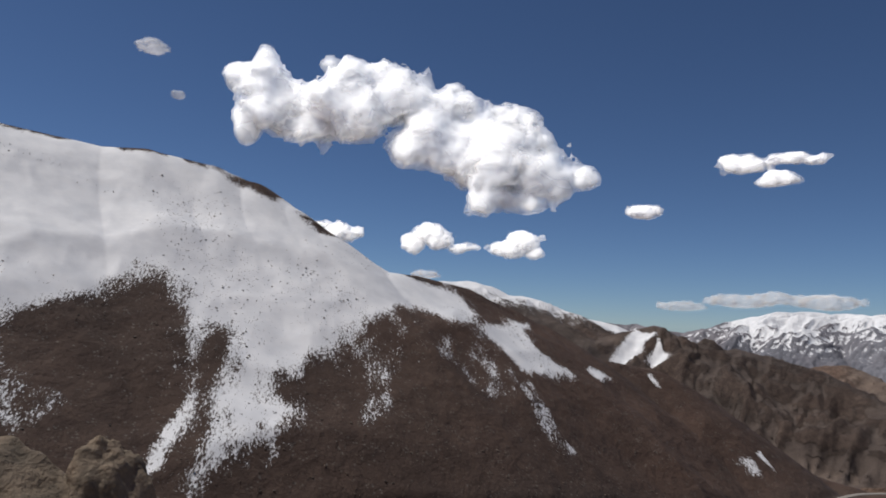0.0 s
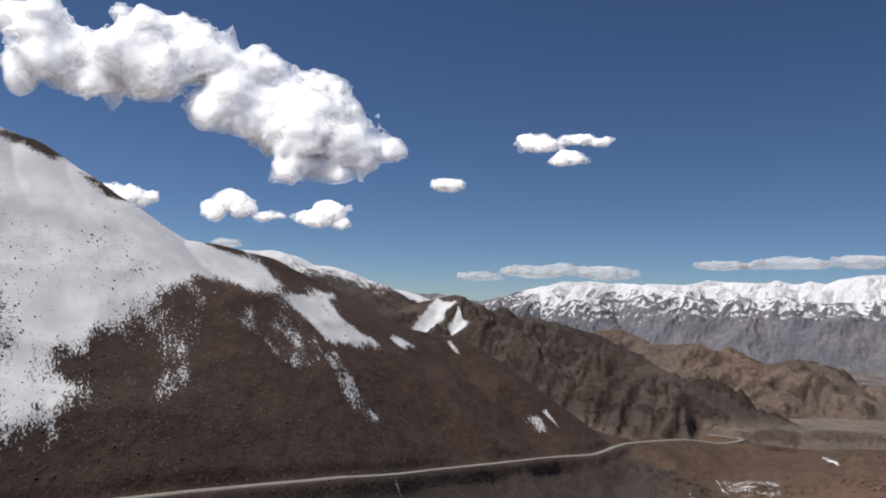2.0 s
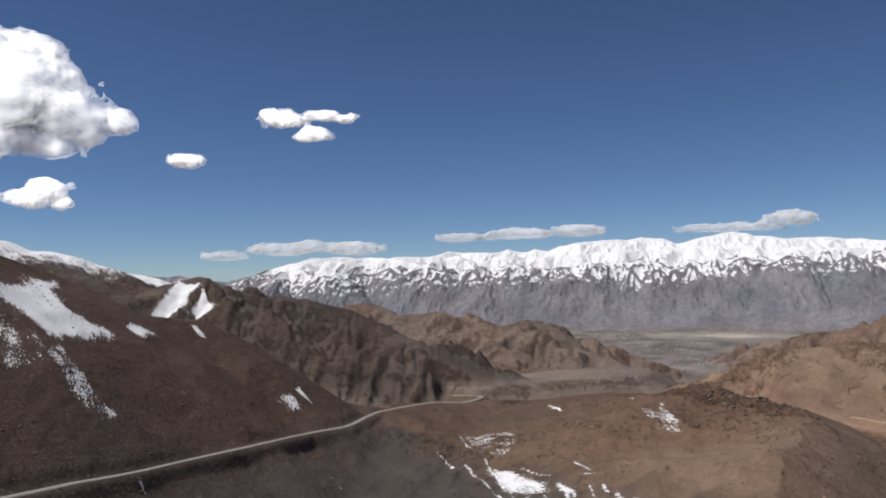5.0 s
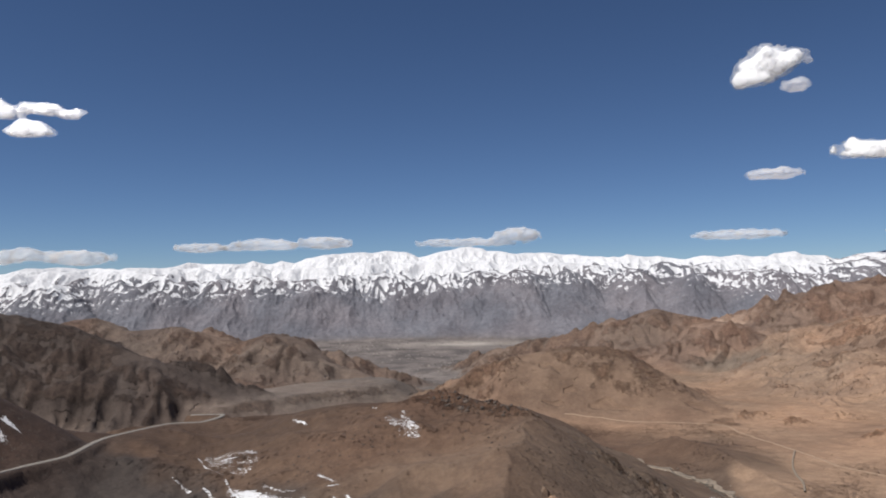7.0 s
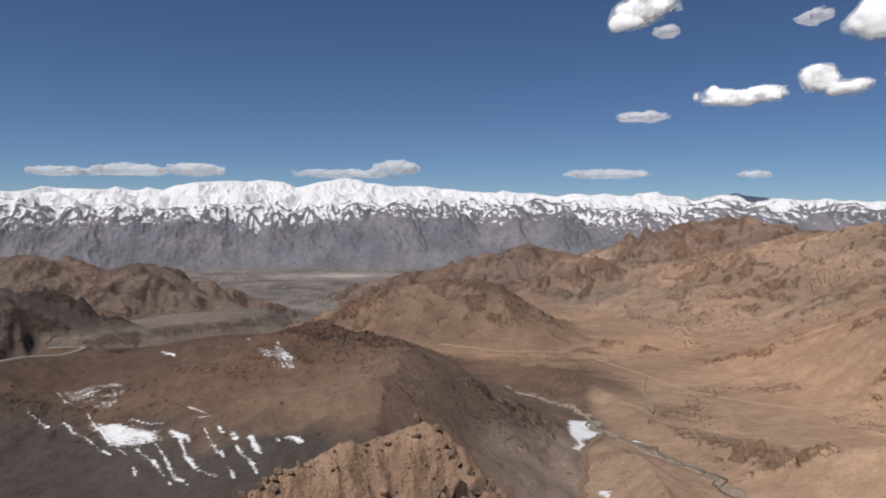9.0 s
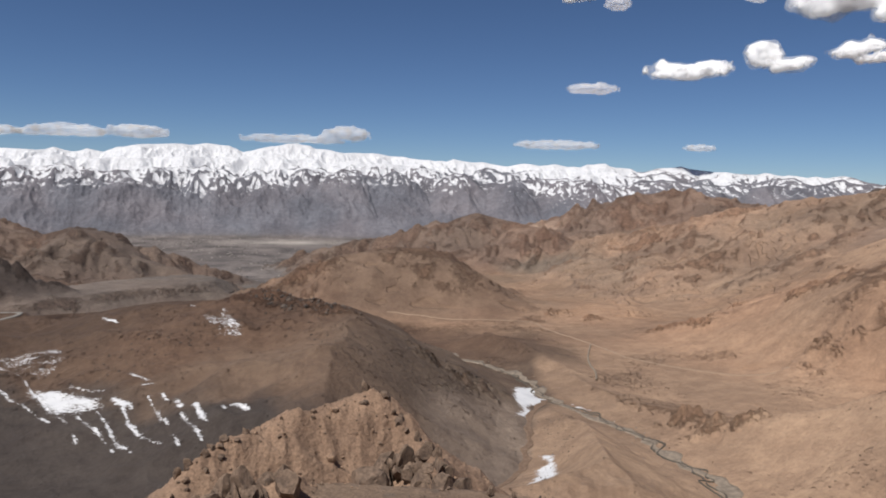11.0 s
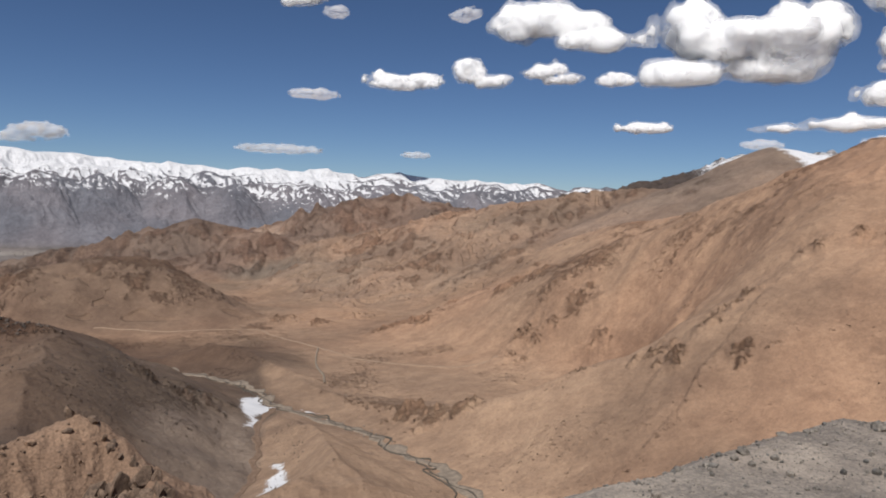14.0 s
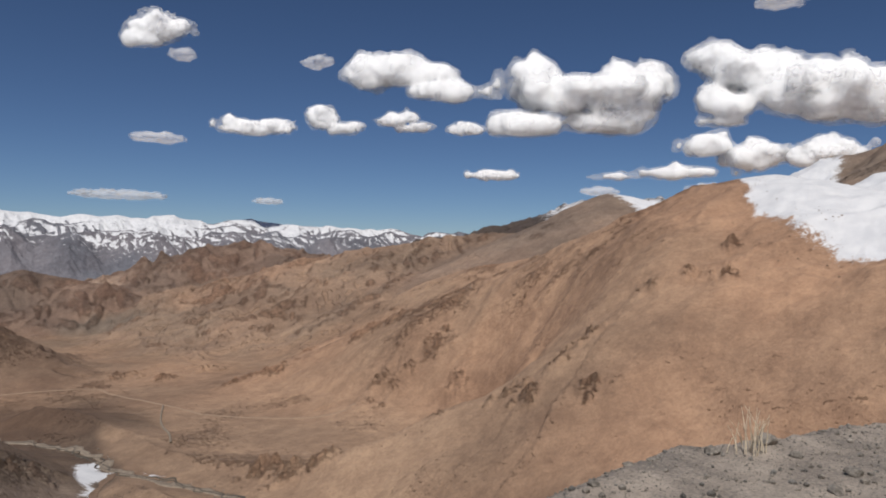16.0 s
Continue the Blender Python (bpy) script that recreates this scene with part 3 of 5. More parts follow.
def ground_at(x, y):
    """The height of the sheet itself at a place."""
    a, r = np.arctan2(x, y), np.hypot(x, y)
    a = np.where(a < HEADINGS[0], a + 2 * np.pi, a)
    i = np.clip(np.searchsorted(HEADINGS, a) - 1, 0, n_a - 2)
    j = np.clip(np.searchsorted(RINGS, r) - 1, 0, n_r - 2)
    u = (a - HEADINGS[i]) / (HEADINGS[i + 1] - HEADINGS[i])
    v = np.clip((r - RINGS[j]) / (RINGS[j + 1] - RINGS[j]), 0, 1)
    return (grid_z[i, j] * (1 - u) + grid_z[i + 1, j] * u) * (1 - v) + (grid_z[i, j + 1] * (1 - u) + grid_z[i + 1, j + 1] * u) * v


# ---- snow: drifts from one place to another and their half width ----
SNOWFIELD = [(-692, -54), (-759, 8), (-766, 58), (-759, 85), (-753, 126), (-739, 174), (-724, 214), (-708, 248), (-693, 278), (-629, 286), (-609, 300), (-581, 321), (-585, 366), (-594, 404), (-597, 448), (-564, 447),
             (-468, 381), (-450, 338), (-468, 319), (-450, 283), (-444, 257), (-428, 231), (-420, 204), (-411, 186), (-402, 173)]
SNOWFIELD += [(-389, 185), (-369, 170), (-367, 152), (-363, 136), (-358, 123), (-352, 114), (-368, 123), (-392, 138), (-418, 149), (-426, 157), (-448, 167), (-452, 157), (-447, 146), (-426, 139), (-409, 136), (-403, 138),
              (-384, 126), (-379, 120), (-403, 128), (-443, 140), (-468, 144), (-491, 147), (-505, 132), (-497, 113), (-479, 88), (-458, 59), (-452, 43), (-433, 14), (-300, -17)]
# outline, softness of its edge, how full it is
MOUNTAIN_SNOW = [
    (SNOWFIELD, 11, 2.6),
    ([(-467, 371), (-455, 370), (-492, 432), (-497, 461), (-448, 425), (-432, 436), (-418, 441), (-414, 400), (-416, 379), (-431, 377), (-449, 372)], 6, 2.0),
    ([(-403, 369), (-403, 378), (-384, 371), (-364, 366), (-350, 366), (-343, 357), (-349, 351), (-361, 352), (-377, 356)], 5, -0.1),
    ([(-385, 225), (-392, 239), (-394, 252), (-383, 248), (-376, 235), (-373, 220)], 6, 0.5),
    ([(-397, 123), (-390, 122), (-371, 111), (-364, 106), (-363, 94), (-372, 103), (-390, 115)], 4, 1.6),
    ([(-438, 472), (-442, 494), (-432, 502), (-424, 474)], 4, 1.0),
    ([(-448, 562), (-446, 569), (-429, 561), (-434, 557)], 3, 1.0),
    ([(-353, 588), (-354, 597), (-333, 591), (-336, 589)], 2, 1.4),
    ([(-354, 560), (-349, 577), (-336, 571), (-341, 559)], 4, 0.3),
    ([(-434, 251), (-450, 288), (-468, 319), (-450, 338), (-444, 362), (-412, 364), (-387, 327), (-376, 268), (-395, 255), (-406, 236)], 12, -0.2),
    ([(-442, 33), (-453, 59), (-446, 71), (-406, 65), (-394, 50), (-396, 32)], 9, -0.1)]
SPUR_SNOW = [
    (-222, 666, -179, 603, 1.4), (-179, 603, -140, 525, 1.8), (-193, 590, -139, 513, 1.2), (-140, 569, -112, 548, 1.6), (-100, 571, -82, 544, 1.7), (-88, 536, -78, 535, 1.3),
    (-104, 530, -88, 511, 3.0), (-94, 513, -75, 467, 1.9), (-111, 519, -82, 455, 2.2), (-123, 516, -97, 477, 2.0), (-95, 480, -77, 445, 1.4), (-79, 519, -60, 469, 1.6)]
SPUR_SNOW += [
    (-70, 520, -53, 484, 1.7), (-60, 506, -54, 486, 2.4), (-53, 475, -37, 434, 1.4), (-46, 482, -35, 447, 2.0), (-22, 467, -12, 454, 2.8), (-28, 466, -26, 461, 1.4),
    (-75, 461, -61, 447, 1.9), (-55, 453, -50, 433, 1.3), (-118, 487, -115, 479, 1.4), (-93, 469, -89, 456, 1.3), (-138, 523, -127, 509, 1.4), (-149, 725, -132, 702, 1.9), (-69, 707, -64, 699, 1.7), (-300, 334, -295, 334, 1.2), (-274, 510, -262, 502, 1.3), (-226, 610, -202, 591, 1.4)]
SPUR_FIELDS = [
    ([(-169, 583), (-151, 566), (-133, 557), (-113, 532), (-110, 520), (-120, 517), (-138, 523), (-148, 543)], 5, 0.9),
    ([(-213, 665), (-195, 666), (-172, 656), (-160, 627), (-164, 610), (-176, 600), (-193, 630)], 5, -0.25),
    ([(-56, 664), (-41, 624), (-23, 617), (-27, 632), (-39, 673), (-43, 653)], 4, 0.1)]
ICE = [
    ([(243, 694), (274, 706), (253, 668), (263, 655), (251, 638), (232, 625), (229, 609), (218, 594), (208, 589), (225, 615), (220, 625), (227, 652)], 4, 1.3),
    ([(190, 480), (195, 468), (187, 449), (180, 425), (147, 366), (142, 361), (132, 353), (129, 359), (133, 364), (159, 417), (176, 451), (185, 456)], 3, 1.3),
    ([(279, 635), (284, 620), (288, 605), (280, 618)], 2, 1.8)]
HILL_SNOW = [(714, 262, 663, 195, 13), (684, 215, 658, 168, 24), (662, 169, 640, 100, 30)]
RIDGE_SNOW = [
    ([(-936, 1149), (-884, 1150), (-871, 1047), (-889, 1012), (-909, 1062)], 5, 2.0),
    ([(-874, 1138), (-817, 1107), (-854, 1088), (-859, 1075)], 5, 2.0)]


def patches(x, y, rows):
    """Snow inside outlines on the plan, thinning out across their edges."""
    amount = np.full(x.shape, -3.0, np.float32)
    for outline, edge, full in rows:
        xs, ys = [q[0] for q in outline], [q[1] for q in outline]
        reach = edge * 3
        part = np.nonzero((x > min(xs) - reach) & (x < max(xs) + reach) & (y > min(ys) - reach) & (y < max(ys) + reach))[0]
        px, py = x[part], y[part]
        within, gap = np.zeros(px.shape, bool), np.full(px.shape, 1e9)
        for (ax, ay), (bx, by) in zip(outline, outline[1:] + outline[:1]):
            dx, dy = bx - ax, by - ay
            s = np.clip(((px - ax) * dx + (py - ay) * dy) / (dx * dx + dy * dy + 1e-6), 0, 1)
            gap = np.minimum(gap, np.hypot(px - ax - s * dx, py - ay - s * dy))
            if by != ay:
                within ^= ((ay > py) != (by > py)) & (px < dx * (py - ay) / dy + ax)
        amount[part] = np.maximum(amount[part], np.clip(np.where(within, gap, -gap) / edge, -3, full))
    return amount


def drifts(x, y, rows, edge):
    amount = np.full(x.shape, -3.0, np.float32)
    for ax, ay, bx, by, wide in rows:
        reach = wide * 2.2 + 12
        part = np.nonzero((x > min(ax, bx) - reach) & (x < max(ax, bx) + reach) & (y > min(ay, by) - reach) & (y < max(ay, by) + reach))[0]
        d, _ = nearest(x[part], y[part], [(ax, ay, 0), (bx + 0.01, by, 0)])
        amount[part] = np.maximum(amount[part], np.clip((wide - d) / (wide * 0.3 + edge), -3, 2.5))
    return amount


def shape_of(z, headings, rings, k=4):
    """How far the ground stands out over its surroundings, and how steep it is."""
    g = z.reshape(len(headings), len(rings))
    wide = np.pad(g, k, mode="edge")
    total = np.cumsum(np.cumsum(np.pad(wide, ((1, 0), (1, 0))), 0, dtype=np.float64), 1)
    m = 2 * k + 1
    mean = (total[m:, m:] - total[:-m, m:] - total[m:, :-m] + total[:-m, :-m]) / m ** 2
    by_ring = np.gradient(g, np.maximum(rings, 0.01) + np.arange(len(rings)) * 1e-6, axis=1)
    by_turn = np.gradient(g, headings, axis=0) / np.maximum(rings, 1)
    return (g - mean).ravel(), np.hypot(by_ring, by_turn).ravel()


def covers(x, y, z, headings, rings):
    """Snow, bare rock and scree on the ground, each from nothing to full."""
    far, turn = np.hypot(x, y), np.degrees(np.arctan2(x, y))
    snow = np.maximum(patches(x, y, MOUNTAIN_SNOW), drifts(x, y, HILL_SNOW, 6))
    snow = np.maximum(snow, np.maximum(np.maximum(drifts(x, y, [(a, b, c, d, w * 0.7) for a, b, c, d, w in SPUR_SNOW], 1.2) - 0.25, patches(x, y, SPUR_FIELDS)), patches(x, y, ICE)))
    snow = np.maximum(snow, patches(x, y, RIDGE_SNOW))
    for name, first, last, wide in (("snow_ridge", 1, 8, 130),):
        crest = [(*a[:2], *b[:2], wide) for a, b in zip(RIDGES[name][0][first:last], RIDGES[name][0][first + 1:last])]
        snow = np.maximum(snow, drifts(x, y, crest, 8))
    # stones show through the snowfield in places, and along its crest
    bend = np.clip(far / 900 - 0.2, 0, 1) * 22
    wx, wy = x + bend * fractal(x, y, 260, 3, 31), y + bend * fractal(x, y, 260, 3, 47)
    crest, d = tent(wx, wy, RIDGES["snow_mountain"][0][:12], 0.72, 14)
    worn = 1.5 * np.clip(fractal(x, y, 75, 3, 41) - 0.15, 0, 1) + 3.0 * np.clip(1.25 - d / 26, 0, 1) * np.clip(0.62 + 1.1 * fractal(x, y, 40, 3, 43), 0, 1)
    snow = np.where((far < 900) & (turn < -40), snow - worn, snow)
    # rock ribs stand out of the snow of the far range, and its gullies hold snow further down
    rib, steep = shape_of(z, headings, rings)
    line = np.interp(turn, (-36, -28, -12, -4, 5, 14, 25, 46), (-6, -20, -22, -4, 16, 6, -6, 8)) + 38 * fractal(x, y, 300, 4, 61)
    over = (z - line) / 60
    range_snow = np.clip(over, -2.5, 1.5) - np.clip(rib / 3.0, -0.9, 1.7) * np.clip(1.15 - over * 0.45, 0.2, 1)
    snow = np.where(far > 3600, range_snow * 1.4, snow)
    peak = (far > 2300) & (far < 3000) & (turn > 50) & (turn < 66)
    bank = x - np.interp(y, (0, 100, 153, 184, 217, 275, 310, 360), (570, 600, 618, 630, 651, 703, 762, 850)) + 12 * fractal(x, y, 40, 4, 68)
    snow = np.where((far > 540) & (far < 1050) & (turn > 64) & (turn < 100), np.maximum(snow, np.clip(bank / 9, -3, 2.5)), snow)
    snow = np.where((far > 1100) & (far < 1500) & (turn > 66) & (turn < 90), np.clip((73.7 - turn) * 2 + 0.8 * fractal(x, y, 60, 3, 69), -3, 1.5), snow)
    rise = np.degrees(np.arctan2(z - EYE, far))
    snow = np.where(peak, np.clip((turn - 53.6) * 0.5 + (rise - 2.6) * 0.8, -3, 0.15) + 0.25 * fractal(x, y, 60, 3, 64, 0.5, True), snow)
    knob = (far > 1600) & (far < 1900) & (turn > 57)
    snow = np.where(knob, np.clip((turn - 58.6 - (4.0 - rise) / 0.76 + 0.35 * fractal(x, y, 40, 4, 67)) * 2, -3, 1.5), snow)
    rock = 0.4 * fractal(x, y, 90, 5, 21) + 0.03
    rock = np.where(d < 60, rock + 0.6 * np.clip(1 - d / 40, 0, 1) * (1 + fractal(x, y, 30, 2, 29)), rock)
    for name, wide, force in (("spur_high", 60, 0.12), ("spur_middle", 60, 0.3), ("spur_low", 60, 0.35), ("round_hill", 70, 0.5), ("slate_ridge", 160, 0.42), ("far_hill", 300, 0.4), ("dun_ridge", 140, 0.35),
                              ("far_crag", 300, 0.35), ("grey_knoll", 14, 0.45), ("far_slope", 300, 0.25)):
        h, d = tent(x, y, RIDGES[name][0], 0.3, 5)
        rock = rock + 1.0 * force * np.clip(1.3 - d / wide, 0, 1) * (0.6 + 0.8 * fractal(x, y, 70, 3, 25))
    rock = np.where((far < 140) & (far > 60), 0.05 + 0.4 * fractal(x, y, 7, 3, 23), rock)
    d, _ = nearest(x, y, [place(-1, 700, 0), place(1.5, 690, 0), place(5.5, 640, 0)])
    rock = rock + 0.6 * np.clip(1.1 - d / 30, 0, 1)
    d, _ = nearest(x, y, STREAM)
    rock = np.where(far < 1000, rock + 0.35 * np.clip(1 - np.abs(d - 45) / 40, 0, 1) * (turn > 27), rock)
    rock = np.where(far < 900, rock * np.clip((far - 350) / 600, 0.1, 1), rock)
    rock = rock + 0.45 * bareness(x, y)
    # bare rock on steep faces and sharp edges, earth on gentle ground
    limit = np.where((turn > 14) & (far > 1700), 0.9, 0.74)
    rock = np.where((far > 330) & (turn > -42), rock + np.where(far > 1230, np.clip((steep - limit) * 1.4, -0.3, 0.6), 0) + np.where(far > 1000, np.clip(rib / 8, -0.25, 0.4), np.clip(rib / 10, -0.2, 0.12)), rock)
    rock = np.where(far > 3500, -0.1, rock)
    rock = np.where(far < 60, -0.6, rock)
    scree = np.clip((-turn - 24) / 10, 0, 1) * (far < 900) + 0.35 * np.clip(1.2 - np.abs(turn - 14) / 7, 0, 1) * np.clip((640 - far) / 90, 0, 1) + 0.25
    return snow, rock, np.clip(scree * (far > 60), 0, 1)


def sheet(name, verts, quads, material):
    me = bpy.data.meshes.new(name)
    me.vertices.add(len(verts))
    me.vertices.foreach_set("co", np.asarray(verts, dtype=np.float32).ravel())
    me.loops.add(quads.size)
    me.loops.foreach_set("vertex_index", quads.astype(np.int32).ravel())
    me.polygons.add(len(quads))
    me.polygons.foreach_set("loop_start", np.arange(0, quads.size, quads.shape[1], dtype=np.int32))
    me.polygons.foreach_set("use_smooth", np.ones(len(quads), dtype=bool))
    me.update(calc_edges=True)
    me.materials.append(material)
    return me


def layer(me, name, values):
    a = me.attributes.new(name, "FLOAT" if values.ndim == 1 else "FLOAT_COLOR", "POINT")
    if values.ndim == 1:
        a.data.foreach_set("value", values.astype(np.float32))
    else:
        a.data.foreach_set("color", np.c_[values, np.ones(len(values))].astype(np.float32).ravel())


def land(name, x, y, z, tint, headings, rings, closed, label):
    """A sheet of ground on headings and rings, with its layers."""
    a, r = len(headings), len(rings)
    ii, jj = np.meshgrid(np.arange(a if closed else a - 1), np.arange(r - 1), indexing="ij")
    i2 = (ii + 1) % a
    quads = np.stack([ii * r + jj, ii * r + jj + 1, i2 * r + jj + 1, i2 * r + jj], -1).reshape(-1, 4)[:, ::-1]
    me = sheet(name, np.c_[x, y, z], quads, EARTH)
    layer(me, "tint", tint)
    for key, values in zip(("snow", "rock", "scree"), covers(x, y, z, headings, rings)):
        layer(me, key, values)
    tagged(new(name, me), label, "ground", kind="structure")


land("ground", gx, gy, gz, gtint, HEADINGS, RINGS, True, "brown stony mountain slopes with snow patches and valley floor")
fa, fr = np.meshgrid(FAR_HEADINGS, FAR_RINGS, indexing="ij")
fx, fy = (np.sin(fa) * fr).ravel(), (np.cos(fa) * fr).ravel()
fz, ftint = ground(fx, fy)
land("mountain_range", fx, fy, fz, ftint, FAR_HEADINGS, FAR_RINGS, False, "far haze-grey mountain range with snow-covered peaks and rocky ribs")


# ---- clouds ----
CUBE = np.random.default_rng(11).uniform(-1, 1, (64, 64, 64)).astype(np.float32)


def wave3(x, y, z, seed):
    i, j, k = (np.floor(c).astype(np.int32) for c in (x, y, z))
    u, v, w = x - i, y - j, z - k
    u, v, w = u * u * (3 - 2 * u), v * v * (3 - 2 * v), w * w * (3 - 2 * w)
    i, j, k = i + seed * 7, j + seed * 13, k + seed * 29
    out = 0
    for a, wa in ((0, 1 - u), (1, u)):
        for b, wb in ((0, 1 - v), (1, v)):
            out = out + wa * wb * (CUBE[(i + a) & 63, (j + b) & 63, k & 63] * (1 - w) + CUBE[(i + a) & 63, (j + b) & 63, (k + 1) & 63] * w)
    return out


def skin(field, origin, step):
    """The surface where a field on a grid passes through nought: points and quads."""
    inside = field > 0
    n = np.array(field.shape) - 1
    count, total = np.zeros(n, np.int8), np.zeros((*n, 3), np.float32)
    corner = [(a, b, c) for a in (0, 1) for b in (0, 1) for c in (0, 1)]
    cut = lambda g, o: g[o[0]:o[0] + n[0], o[1]:o[1] + n[1], o[2]:o[2] + n[2]]
    for o in corner:
        for axis in range(3):
            if o[axis]:
                continue
            p = list(o)
            p[axis] = 1
            fa, fb = cut(field, o), cut(field, p)
            cross = (fa > 0) != (fb > 0)
            s = np.where(cross, fa / np.where(cross, fa - fb, 1), 0)
            for k in range(3):
                total[..., k] += np.where(cross, o[k] + (s if k == axis else 0), 0)
            count += cross
    used = count > 0
    index = np.full(n, -1, np.int32)
    index[used] = np.arange(used.sum())
    where = np.argwhere(used)
    points = (where + total[used] / count[used][:, None]) * step + np.array(origin)
    faces = []
    for axis in range(3):
        a, b = [slice(1, -1)] * 3, [slice(1, -1)] * 3
        a[axis], b[axis] = slice(0, -1), slice(1, None)
        ia, ib = inside[tuple(a)], inside[tuple(b)]
        for here, flip in ((ia & ~ib, False), (~ia & ib, True)):
            at_cell = np.argwhere(here)
            at_cell[:, [k for k in range(3) if k != axis]] += 1
            e1, e2 = [k for k in range(3) if k != axis]
            if axis == 1:
                e1, e2 = e2, e1
            ring = []
            for d1, d2 in ((0, 0), (1, 0), (1, 1), (0, 1)):
                c = at_cell.copy()
                c[:, e1] -= d1
                c[:, e2] -= d2
                ring.append(index[c[:, 0], c[:, 1], c[:, 2]])
            q = np.stack(ring, -1)
            faces.append(q[:, ::-1] if flip else q)
    return points, np.concatenate(faces)


def cloud(puffs, far, seed, label, ragged=0.55, thin=False):
    """A cloud from puffs given by heading, rise and half sizes in degrees, at a distance."""
    k = far * math.pi / 180
    heading = sum(p[0] for p in puffs) / len(puffs)
    rise = sum(p[1] for p in puffs) / len(puffs)
    rows = [((p[0] - heading) * k * math.cos(radians(p[1])), (p[1] - rise) * k, p[2] * k, p[3] * k) for p in puffs]
    rng = random.Random(seed)
    balls = []
    for x, z, rx, rz in rows:
        deep = min(rx, rz * (2.5 if thin else 0.8 if heading < -20 else 1.1))
        balls.append((x, rng.uniform(-0.2, 0.2) * deep, z, rx * 0.92, deep, rz * 0.92))
    margin = 0.5 * max(b[5] for b in balls) + 10
    low = [min(b[i] - b[i + 3] for b in balls) - margin for i in range(3)]
    high = [max(b[i] + b[i + 3] for b in balls) + margin for i in range(3)]
    step = max(5.0, ((high[0] - low[0]) * (high[1] - low[1]) * (high[2] - low[2]) / (3.6e5 if len(puffs) > 5 else 1.1e5)) ** (1 / 3))
    axes = [np.arange(low[i], high[i] + step, step, dtype=np.float32) for i in range(3)]
    x, y, z = np.meshgrid(*axes, indexing="ij")
    field = np.full(x.shape, -9.0, np.float32)
    size = np.median([b[5] for b in balls])
    for bx, by, bz, rx, ry, rz in balls:
        squeeze = np.where(z < bz, 1.15, 1.0)
        field = np.maximum(field, (1 - np.sqrt(((x - bx) / rx) ** 2 + ((y - by) / ry) ** 2 + ((z - bz) * squeeze / rz) ** 2)) * min(1.0, rz / size))
    band = np.abs(field) < 0.9
    px, py, pz = x[band], y[band], z[band]
    rough, amp, wide = 0, ragged, size * 1.1
    for octave in range(2 if thin else 5):
        n = wave3(px / wide + seed, py / wide, pz / wide, seed + octave)
        rough = rough + amp * (0.36 - 1.2 * np.abs(n) if octave in (1, 2) else n)
        wide, amp = wide * 0.5, amp * 0.5
        if wide < step * 2.2:
            break
    field[band] += rough * np.where(pz < np.median(pz) - size * 0.6, 0.75, 1.0)
    field[0], field[-1], field[:, 0], field[:, -1], field[:, :, 0], field[:, :, -1] = -9, -9, -9, -9, -9, -9
    base = new("cloud")
    base.matrix_world = Matrix.Translation(at(heading, far, rise)) @ pose(0, 0, 0, 0, 0, -heading)
    turn, centre, eye = np.array(base.matrix_world.to_3x3()), np.array(base.matrix_world.translation), np.array((0, 0, EYE))
    lean = 1.3 if heading < -20 else 0.8
    fringe = 1.0 if len(puffs) > 5 else 1.6
    if thin:
        shells = [("cloud_veil", level, WISP) for level in (0.12, 0.0, -0.1)]
    else:
        # the left clouds' extra brightness comes from their whiter material
        shells = [("cloud_body", 0.14, LIT_CLOUD if heading < -20 else CLOUD)] + [("cloud_fringe", level * fringe, BRIGHT_VEIL if heading < -20 else VEIL) for level in (0.07, -0.02)]
    for name, level, material in shells:
        points, faces = skin(field - level, low, step)
        if len(faces):
            # tops pushed back along the sight line, so visible faces catch more sun
            world = points @ turn.T + centre
            world = (world - eye) * (1 + lean * points[:, 2:3] / far) + eye
            ob = new(name, sheet(name, (world - centre) @ turn, faces, material))
            ob.parent = base
    return tagged(base, label, "cloud", "clouds in the sky")


